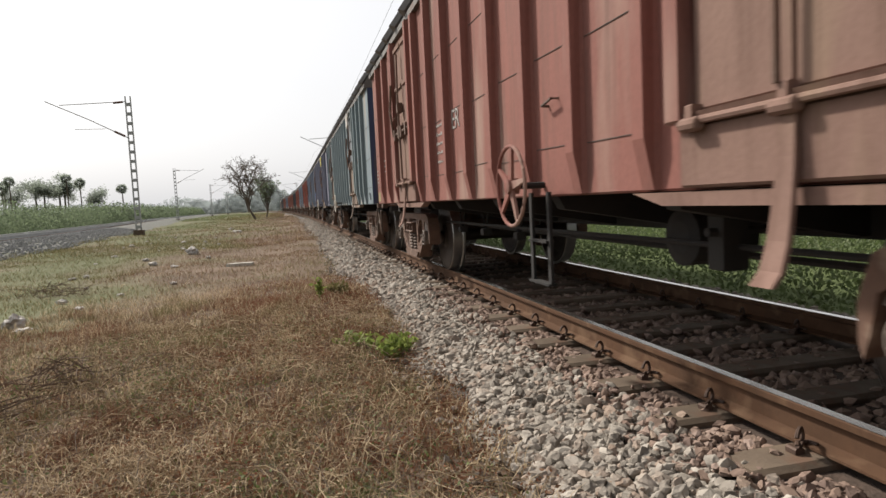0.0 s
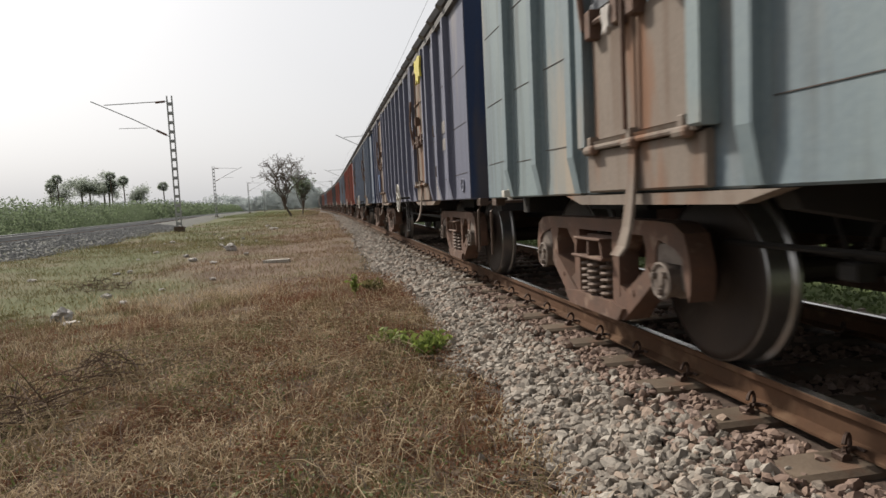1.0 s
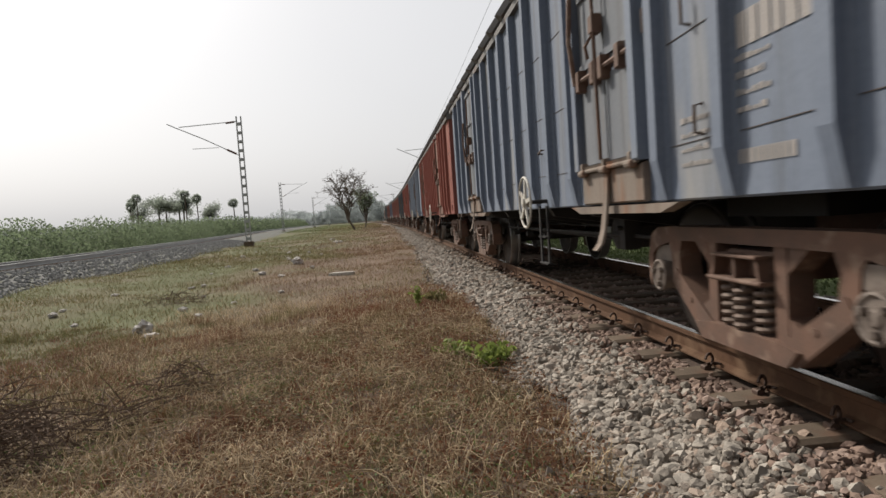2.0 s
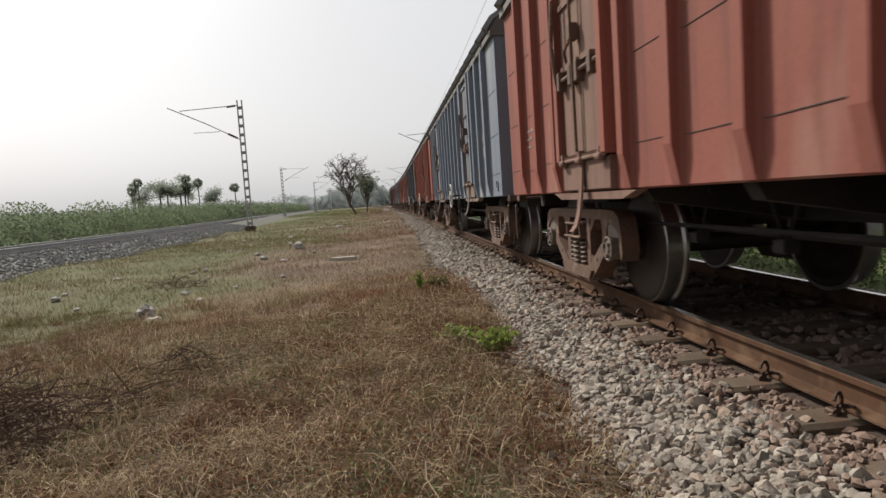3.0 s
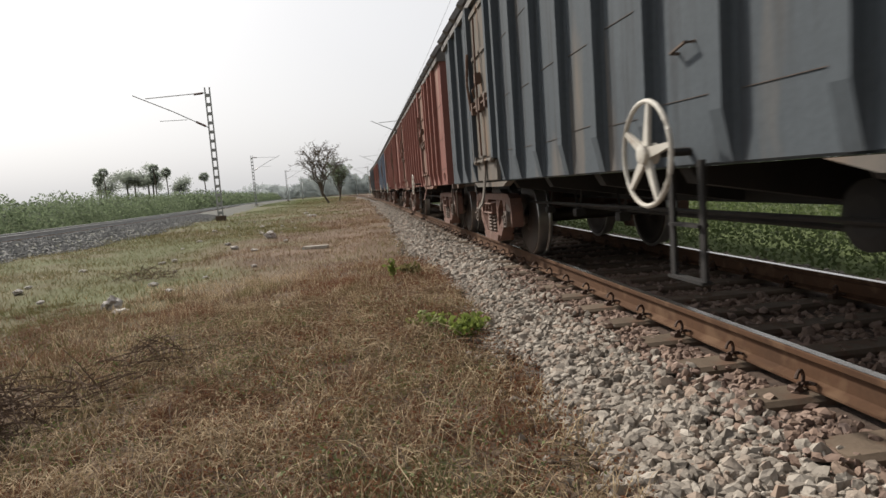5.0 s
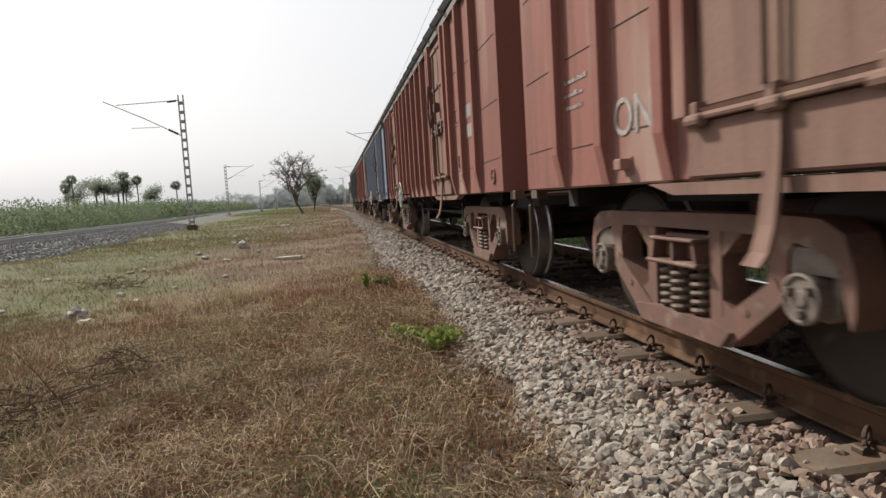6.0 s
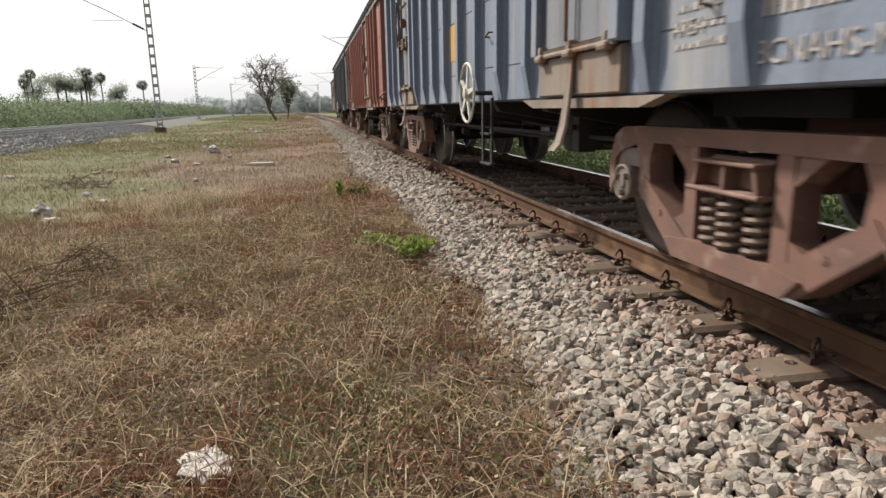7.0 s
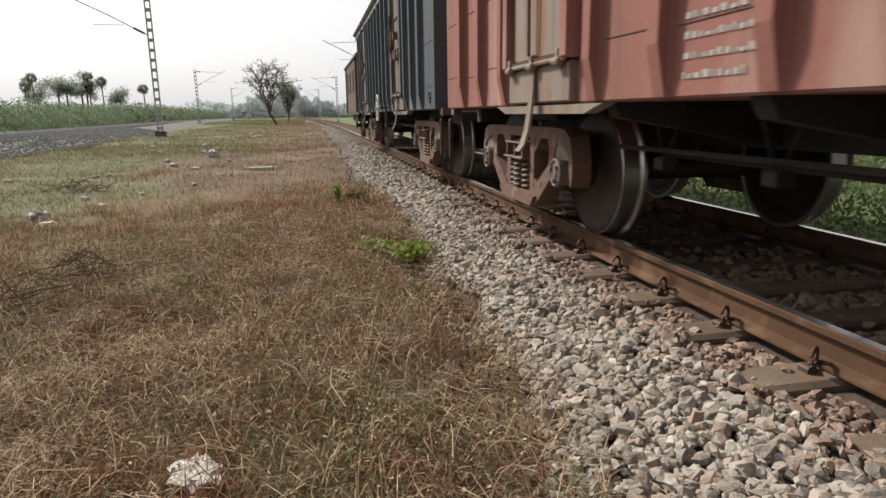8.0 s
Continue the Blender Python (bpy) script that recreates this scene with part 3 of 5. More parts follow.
    stones("stray_stones", np.stack([x, y, np.full(500, -0.36)], 1), rng.uniform(0.02, 0.04, 500), STONE, "stray ballast stones at the grass edge", rng)


ballast()


# ---- wagons ----
HALF, SIDE = 6.8, 1.4725
MESH = {}


def cached(name, make):
    if name not in MESH:
        MESH[name] = make().mesh(name)
    return MESH[name]


POSTS = [-5.88, -5.12, -4.38, -2.62, -1.875, -1.125, -0.375, 0.375, 1.125, 1.875, 2.62, 4.38, 5.12, 5.88]
DOORS = (-3.53, 3.53)


def body_shape():
    s = Shape()
    s.box(-SIDE, SIDE, -HALF, HALF, 1.02, 3.44, 0.012)
    return s


ROOF_ARC = [(-1.53, 3.38), (-1.53, 3.46), (-1.42, 3.62), (-1.15, 3.8), (-0.75, 3.95), (0, 4.05), (0.75, 3.95), (1.15, 3.8), (1.42, 3.62), (1.53, 3.46), (1.53, 3.38)]


def roof_shape():
    """Shallow arched roof."""
    return Shape().prism(ROOF_ARC, -HALF - 0.02, HALF + 0.02, "y")


def post_shape():
    """Pressed hat-section stanchion with a slanted foot; its back stands at x = 0."""
    s = Shape()
    w0, w1, d = 0.066, 0.05, 0.08
    v = [(0, -w0, 1.03), (0, w0, 1.03), (-0.03, w1, 1.03), (-0.03, -w1, 1.03), (-d, -w1, 1.27), (-d, w1, 1.27), (0, -w0, 3.4), (0, w0, 3.4), (-d, w1, 3.36), (-d, -w1, 3.36)]
    return s.add(v, [(0, 3, 2, 1), (3, 4, 5, 2), (4, 9, 8, 5), (6, 7, 8, 9), (0, 6, 9, 4, 3), (1, 2, 5, 8, 7)])


def seam_runs(high):
    """Weld seams between the posts: start, end and height."""
    runs = []
    for z in (1.32, 1.93, 2.6):
        for a, b in zip([-HALF] + POSTS, POSTS + [HALF]):
            if any(a < d < b for d in DOORS) or b - a > 1.6:
                continue
            dz = 0.02 * math.sin(a * 5 + z * 3) + (0.03 if high else 0)
            runs.append((a + 0.08, b - 0.08, z + dz))
    return runs


def door_shapes():
    """The parts of one doorway, centred on y = 0, outer face towards -x."""
    x = -SIDE
    leaf = Shape().box(x - 0.045, x - 0.002, -0.52, -0.012, 1.34, 1.98, 0.01)
    leaf2 = Shape().box(x - 0.045, x - 0.002, 0.012, 0.52, 1.34, 1.98, 0.01)
    up = Shape().box(x - 0.04, x - 0.002, -0.55, -0.012, 2.06, 3.3, 0.01)
    up2 = Shape().box(x - 0.04, x - 0.002, 0.012, 0.55, 2.06, 3.3, 0.01)
    for u, a, b in ((up, -0.52, -0.04), (up2, 0.04, 0.52)):
        for z in (2.1, 2.65, 3.2):
            u.box(x - 0.06, x - 0.038, a, b, z, z + 0.05)
    apron = Shape().box(x - 0.05, x - 0.002, -0.62, 0.62, 1.03, 1.29, 0.012)
    frame_l = Shape().box(x - 0.10, x - 0.001, 0.56, 0.66, 1.3, 3.38, 0.012)
    frame_r = Shape().box(x - 0.10, x - 0.001, -0.66, -0.56, 1.3, 3.38, 0.012)
    bar = Shape().tube([(x - 0.075, -0.6, 1.30), (x - 0.075, 0.6, 1.30)], 0.017, 8)
    bar.prism([(x - 0.075, 1.315), (x - 0.002, 1.33), (x - 0.002, 1.345), (x - 0.085, 1.335)], -0.6, 0.6, "y")
    knuckle = Shape().lathe([(-0.06, 0.022), (-0.052, 0.03), (0.052, 0.03), (0.06, 0.022)], 0, 0, 0, 10)
    knuckle.v = [(p[1], p[0], p[2]) for p in knuckle.v]
    knuckle.box(-0.012, 0.05, -0.022, 0.022, -0.02, 0.08, 0.006)
    lever = Shape()
    path = [(1.33, -0.075), (1.12, -0.085), (0.98, -0.10), (0.84, -0.12), (0.74, -0.15), (0.69, -0.19)]
    for (z0, a0), (z1, a1) in zip(path, path[1:]):
        w0, w1 = 0.032 + 0.03 * (1.33 - z0), 0.032 + 0.03 * (1.33 - z1)
        k = len(lever.v)
        for z, a, w in ((z0, a0, w0), (z1, a1, w1)):
            lever.v += [(x + a, -w, z), (x + a, w, z), (x + a + 0.02, w, z), (x + a + 0.02, -w, z)]
        lever.f += [(k, k + 1, k + 5, k + 4), (k + 1, k + 2, k + 6, k + 5), (k + 2, k + 3, k + 7, k + 6), (k + 3, k, k + 4, k + 7)]
    lever.f += [(0, 3, 2, 1), (len(lever.v) - 4, len(lever.v) - 3, len(lever.v) - 2, len(lever.v) - 1)]
    latch = Shape()
    latch.tube([(x - 0.085, -0.56, 2.02), (x - 0.085, 0.56, 2.02)], 0.018, 6)
    for y in (-0.42, -0.08, 0.1, 0.44):
        latch.box(x - 0.115, x - 0.03, y - 0.035, y + 0.035, 1.93, 2.1, 0.01)
    latch.tube([(x - 0.1, 0.02, 3.1), (x - 0.11, 0.015, 2.5), (x - 0.1, 0.02, 1.36)], 0.014, 6)
    latch.tube([(x - 0.1, 0.02, 2.3), (x - 0.16, 0.06, 2.2), (x - 0.13, 0.1, 2.12)], 0.014, 6)
    latch.box(x - 0.13, x - 0.05, -0.02, 0.06, 2.28, 2.42, 0.012)
    latch.tube([(x - 0.12, 0.5, 2.75), (x - 0.14, 0.52, 2.35), (x - 0.11, 0.5, 2.0)], 0.02, 6)
    sill = Shape().prism([(-1.05, 1.015), (-0.8, 0.955), (0.8, 0.955), (1.05, 1.015)], x - 0.03, x + 0.06, "x")
    return dict(door_leaf=leaf, door_leaf_b=leaf2, upper_leaf=up, upper_leaf_b=up2, apron=apron, door_post=frame_l, door_post_b=frame_r, hinge_bar=bar, hinge=knuckle, lever=lever, latch=latch, sill=sill)


def add_doors(w, tone, paint):
    leaf = DOOR["bluish"] if paint in (PAINT["grey"], PAINT["blue"]) else DOOR[tone]
    upper = DOOR["bluish"] if paint in (PAINT["grey"], PAINT["blue"], PAINT["teal"]) else DOOR[tone]
    for yc in DOORS:
        for side in (1, -1):
            at = Matrix.Translation((0, yc, 0)) if side > 0 else Matrix.Translation((0, yc, 0)) @ Matrix.Rotation(math.pi, 4, "Z")
            shp = MESH.get("doors") or MESH.setdefault("doors", {k: v.mesh(k) for k, v in door_shapes().items()})
            door = part("door", shp["apron"], DOOR[tone], w, "dusty steel flap door with hinges and latches", at)
            for k, nm, m in (("door_leaf", "door_leaf", leaf), ("door_leaf_b", "door_leaf", leaf), ("upper_leaf", "upper_leaf", upper), ("upper_leaf_b", "upper_leaf", upper),
                             ("door_post", "door_post", paint), ("door_post_b", "door_post", paint), ("hinge_bar", "hinge_bar", DOOR[tone]), ("lever", "lever", DOOR[tone]), ("latch", "latch", BOGIE), ("sill", "sill", DOOR[tone])):
                part(nm, shp[k], m, door)
            for y in (-0.5, 0.0, 0.5):
                part("hinge", shp["hinge"], DOOR[tone], door, "", Matrix.Translation((-SIDE - 0.085, y, 1.285)))


def bogie_frame():
    """Cast side frame seen from the side: arched top, two diagonals, spring seat, pedestal jaws."""
    s, a, b = Shape(), -1.235, -1.08
    top = [(-1.22, 0.70), (-1.19, 0.78), (-1.08, 0.835), (-0.9, 0.845), (0.9, 0.845), (1.08, 0.835), (1.19, 0.78), (1.22, 0.70), (1.1, 0.69), (0.85, 0.75), (0.3, 0.755), (-0.3, 0.755), (-0.85, 0.75), (-1.1, 0.69)]
    s.prism(top, a, b, "x")
    for q in (1, -1):
        s.prism([(q * 1.22, 0.70), (q * 1.25, 0.6), (q * 1.245, 0.46), (q * 1.225, 0.4), (q * 1.195, 0.5), (q * 1.17, 0.64), (q * 1.08, 0.70)], a, b, "x")
        # inner jaw of the pedestal and the diagonal down to the spring seat
        s.prism([(q * 0.93, 0.755), (q * 0.88, 0.68), (q * 0.86, 0.47), (q * 0.80, 0.44), (q * 0.74, 0.50), (q * 0.76, 0.66), (q * 0.72, 0.755)], a + 0.005, b, "x")
        s.prism([(q * 0.80, 0.56), (q * 0.86, 0.47), (q * 0.80, 0.42), (q * 0.46, 0.165), (q * 0.34, 0.165), (q * 0.34, 0.27)], a - 0.005, b, "x")
        s.prism([(q * 0.385, 0.76), (q * 0.385, 0.22), (q * 0.285, 0.22), (q * 0.285, 0.76)], a + 0.008, b, "x")
        s.prism([(q * 0.40, 0.76), (q * 0.56, 0.76), (q * 0.385, 0.62)], a + 0.012, b, "x")
        s.prism([(q * 0.385, 0.40), (q * 0.52, 0.33), (q * 0.385, 0.24)], a + 0.012, b, "x")
        s.lathe([(-0.012, 0.02), (0.0, 0.024)], a, q * 0.6, 0.37, 6)
    s.prism([(-0.5, 0.25), (-0.42, 0.16), (0.42, 0.16), (0.5, 0.25), (0.3, 0.275), (-0.3, 0.275)], a - 0.035, b + 0.05, "x")
    return s


def spring_shape():
    s = Shape()
    pts = [(0.066 * math.cos(t), 0.066 * math.sin(t), 0.28 + 0.265 * t / (2 * math.pi * 5.5)) for t in np.arange(0, 2 * math.pi * 5.5, 0.5)]
    s.tube(pts, 0.017, 6)
    s.lathe([(0.27, 0.04), (0.55, 0.04)], 0, 0, 0, 8, "z")
    return s


def bolster_shape():
    s = Shape()
    s.box(-1.2, 1.2, -0.22, 0.22, 0.56, 0.72, 0.02)
    for q in (1, -1):
        s.box(q * 1.25 - 0.055, q * 1.25 + 0.055, -0.265, 0.265, 0.548, 0.572, 0.008)
        for y in (-0.215, -0.01, 0.195):
            s.prism([(y * 1.15, 0.565), (y * 1.15 + 0.025, 0.565), (y + 0.022, 0.70), (y, 0.70)], q * 1.2, q * 1.285, "x")
        s.box(q * 1.25 - 0.05, q * 1.25 + 0.04, -0.225, 0.225, 0.685, 0.705, 0.006)
    s.box(-0.5, 0.5, -0.4, 0.4, 0.60, 0.98, 0.03)
    return s


def axle_cap_shape():
    """Axle box and turning end cap with bolts, at the origin, outwards to -x."""
    s = Shape()
    s.lathe([(0.18, 0.11), (0.05, 0.115), (0.03, 0.1), (-0.045, 0.1), (-0.05, 0.112), (-0.075, 0.112), (-0.08, 0.1), (-0.066, 0.085), (-0.066, 0.04), (-0.08, 0.03)], 0, 0, 0, 24)
    for k in range(3):
        a = 2.094 * k + 0.4
        s.lathe([(-0.1, 0.02), (-0.06, 0.024)], 0, 0.065 * math.cos(a), 0.065 * math.sin(a), 6)
    s.prism([(-0.16, 0.1), (0.16, 0.1), (0.11, 0.21), (-0.11, 0.21)], -0.02, 0.16, "x")
    s.box(0.0, 0.15, -0.14, -0.10, -0.06, 0.14, 0.01).box(0.0, 0.15, 0.10, 0.14, -0.06, 0.14, 0.01)
    return s


def wheel_shape():
    s = Shape()
    s.lathe([(-0.07, 0.44), (-0.065, 0.492), (0.06, 0.50), (0.075, 0.528), (0.10, 0.528), (0.10, 0.43), (0.05, 0.40), (0.03, 0.2), (0.09, 0.13), (0.09, 0.08), (-0.10, 0.08), (-0.10, 0.14), (-0.03, 0.22), (-0.02, 0.38), (-0.055, 0.42)], 0, 0, 0, 48)
    return s


def rim_shape():
    v, f, n = [], [], 48
    prof = [(-0.0705, 0.486), (-0.0655, 0.4935), (0.06, 0.5015), (0.075, 0.5295), (0.1008, 0.5295), (0.1008, 0.495)]
    for k in range(n):
        a = 2 * math.pi * k / n
        v += [(x, r * math.cos(a), r * math.sin(a)) for x, r in prof]
    m = len(prof)
    for k in range(n):
        j = (k + 1) % n
        f += [(k * m + i, k * m + i + 1, j * m + i + 1, j * m + i) for i in range(m - 1)]
    return Shape().add(v, f)


def add_underframe(w):
    part("centre_sill", cached("centre_sill", lambda: Shape().box(-0.25, 0.25, -HALF, HALF, 0.72, 1.015)), BLACK, w, "sooty steel centre sill")
    for y in (-HALF + 0.1, HALF - 0.1):
        part("headstock", cached("headstock", lambda: Shape().box(-1.1, 1.1, -0.1, 0.1, 0.86, 1.016)), BLACK, w, "", Matrix.Translation((0, y, 0)))
    for y in (-4.75, 4.75):
        part("body_bolster", cached("body_bolster", lambda: Shape().box(-1.05, 1.05, -0.45, 0.45, 0.90, 1.017)), BLACK, w, "", Matrix.Translation((0, y, 0)))
    for y in (-2.6, -1.3, 0, 1.3, 2.6):
        part("cross_bar", cached("cross_bar", lambda: Shape().prism([(-1.4, 1.018), (1.4, 1.018), (1.35, 0.93), (0.3, 0.74), (-0.3, 0.74), (-1.35, 0.93)], -0.06, 0.06, "y")), BLACK, w, "", Matrix.Translation((0, y, 0)))


def brake_shapes():
    s = Shape()
    s.lathe([(-0.22, 0.1), (-0.2, 0.17), (0.2, 0.17), (0.22, 0.1)], -0.7, -2.0, 0.74, 20)
    tank = Shape().lathe([(-0.4, 0.08), (-0.36, 0.14), (0.36, 0.14), (0.4, 0.08)], 0, 0, 0, 20)
    tank.v = [(p[1] + 0.55, p[0] - 0.2, p[2] + 0.82) for p in tank.v]
    rods = Shape()
    rods.tube([(-0.95, -3.6, 0.72), (-0.95, 3.6, 0.72)], 0.018, 6)
    rods.tube([(-0.6, -3.6, 0.62), (-0.6, 3.6, 0.66)], 0.022, 6)
    for y in (0.6, 1.7, 2.7):
        rods.tube([(-0.95, y - 0.17, 1.0), (-0.95, y, 0.62), (-0.95, y + 0.17, 1.0)], 0.014, 6)
        rods.box(-1.0, -0.9, y - 0.05, y + 0.05, 0.6, 0.68, 0.01)
    rods.tube([(-1.1, -2.5, 0.8), (-0.4, -2.5, 0.8), (0.4, -2.5, 0.8)], 0.025, 6)
    rods.box(-1.05, -0.9, -2.56, -2.44, 0.6, 1.0, 0.01)
    return s, tank, rods


def hand_wheel_shape(spokes):
    s = Shape()
    s.tube([(0, 0.265 * math.cos(a), 0.265 * math.sin(a)) for a in np.arange(0, 6.28, 0.1963)], 0.013, 8, closed=True)
    for k in range(spokes):
        a = 2 * math.pi * k / spokes + 0.5
        c, d = math.cos(a), math.sin(a)
        p = [(r * c - w * d, r * d + w * c) for r, w in ((0.03, 0.03), (0.262, 0.012), (0.262, -0.012), (0.03, -0.03))]
        s.prism(p, -0.008, 0.012, "x")
    s.lathe([(-0.035, 0.025), (-0.03, 0.05), (0.05, 0.055)], 0, 0, 0, 14)
    return s


def ladder_shape():
    s = Shape()
    for y in (-0.15, 0.15):
        s.prism([(y - 0.022, 1.05), (y + 0.022, 1.05), (y + 0.022, 0.45), (y - 0.022, 0.45)], -0.01, 0.01, "x")
    s.box(-0.03, 0.03, -0.17, 0.17, 0.44, 0.455).box(-0.03, 0.03, -0.15, 0.15, 0.72, 0.735)
    return s


def coupler_shape():
    s = Shape()
    s.box(-0.12, 0.12, 0, 0.42, 0.88, 1.05, 0.02)
    s.prism([(-0.2, 0.4), (-0.17, 0.30), (0.1, 0.30), (0.2, 0.36), (0.2, 0.48), (0.05, 0.46), (-0.03, 0.52), (-0.2, 0.5)], 0.80, 1.12, "z")
    return s


def lever_shape():
    """Uncoupling rod that bends down at the corner, with the air hose beside the coupler."""
    s = Shape()
    s.tube([(0.1, 0.14, 0.98), (-1.25, 0.14, 0.98), (-1.38, 0.14, 0.96), (-1.42, 0.14, 0.88), (-1.42, 0.14, 0.42)], 0.016, 8)
    s.box(-1.4, -1.3, 0.0, 0.16, 0.94, 1.03, 0.008)
    return s


def hose_shape():
    s = Shape()
    s.tube([(-0.4, 0.05, 0.85), (-0.42, 0.25, 0.8), (-0.4, 0.4, 0.6), (-0.3, 0.45, 0.45), (-0.15, 0.46, 0.42)], 0.03, 8)
    return s


def writing(w, text, y, z, size, x=-SIDE - 0.006, m=None, name="marking", lean=0.0):
    """Stencilled characters on the near side."""
    cu = bpy.data.curves.new(name, "FONT")
    cu.body, cu.size, cu.extrude = text, size, 0.0015
    ob = bpy.data.objects.new(name, cu)
    me = bpy.data.meshes.new_from_object(ob)
    bpy.data.objects.remove(ob)
    me.transform(Matrix.Translation((x, y, z)) @ Matrix.Rotation(radians(lean), 4, "X") @ Euler((math.pi / 2, 0, -math.pi / 2)).to_matrix().to_4x4())
    me.materials.clear()
    return part(name, me, m or CHALK, w)


def bars(w, y, z, rows, rng, width=0.5, high=0.05, gap=0.09, x=-SIDE - 0.004, m=None):
    """Unreadable writing as plain bars of its size."""
    bar = cached("bar", lambda: Shape().box(-0.002, 0.001, -1, 0, 0, 1))
    for r in range(rows):
        a = y
        while a > y - width * rng.uniform(0.75, 1.0):
            b = rng.uniform(0.012, 0.05) if high < 0.08 else high * rng.uniform(0.3, 0.45)
            h = high * (rng.uniform(0.35, 0.75) if high < 0.08 else 0.8)
            part("faded_marking", bar, m or CHALK, w, "", Matrix.Translation((x, a, z - r * gap)) @ Matrix.Diagonal((1, b, h, 1)))
            a -= b + 0.018


def patch(w, y, z, wy, wz, m, name="painted_panel"):
    return part(name, Shape().box(-SIDE - 0.005, -SIDE + 0.001, y - wy / 2, y + wy / 2, z - wz / 2, z + wz / 2), m, w)


WHEELSETS = []


def wheel_pair(w, y):
    ws = part("wheelset", cached("axle", lambda: Shape().lathe([(-1.12, 0.06), (-0.95, 0.08), (0.95, 0.08), (1.12, 0.06)], 0, 0, 0, 16)), WHEEL, w, "steel axle with two worn wheels", Matrix.Translation((0, y, 0.5)))
    for q in (1, -1):
        at = Matrix.Translation((-0.8725 * q, 0, 0)) @ (Matrix.Identity(4) if q > 0 else Matrix.Rotation(math.pi, 4, "Z"))
        wh = part("wheel", cached("wheel", wheel_shape), WHEEL, ws, "", at)
        MESH["wheel"].polygons.foreach_set("use_smooth", [True] * len(MESH["wheel"].polygons))
        del wh
        part("wheel_rim", cached("wheel_rim", rim_shape), TREAD, ws, "polished tread", at)
    WHEELSETS.append((ws, y))


def add_bogies(w, cast, centres=(-4.75, 4.75)):
    for yc in centres:
        bo = part("bogie", cached("bolster", bolster_shape), cast, w, "cast steel bogie with coil springs", Matrix.Translation((0, yc, 0)))
        for q in (1, -1):
            at = Matrix.Identity(4) if q > 0 else Matrix.Rotation(math.pi, 4, "Z")
            part("side_frame", cached("side_frame", bogie_frame), cast, bo, "", at)
            for sy, sx in ((-0.165, -1.18), (0.0, -1.205), (0.165, -1.18)):
                part("coil_spring", cached("spring", spring_shape), SPRING, bo, "", at @ Matrix.Translation((sx, sy, 0)))
            for y in (-1.0, 1.0):
                part("axle_box", cached("axle_cap", axle_cap_shape), HUB, bo, "", at @ Matrix.Translation((-1.2, y, 0.5)))
        for y in (-1.0, 1.0):
            wheel_pair(w, yc + y)


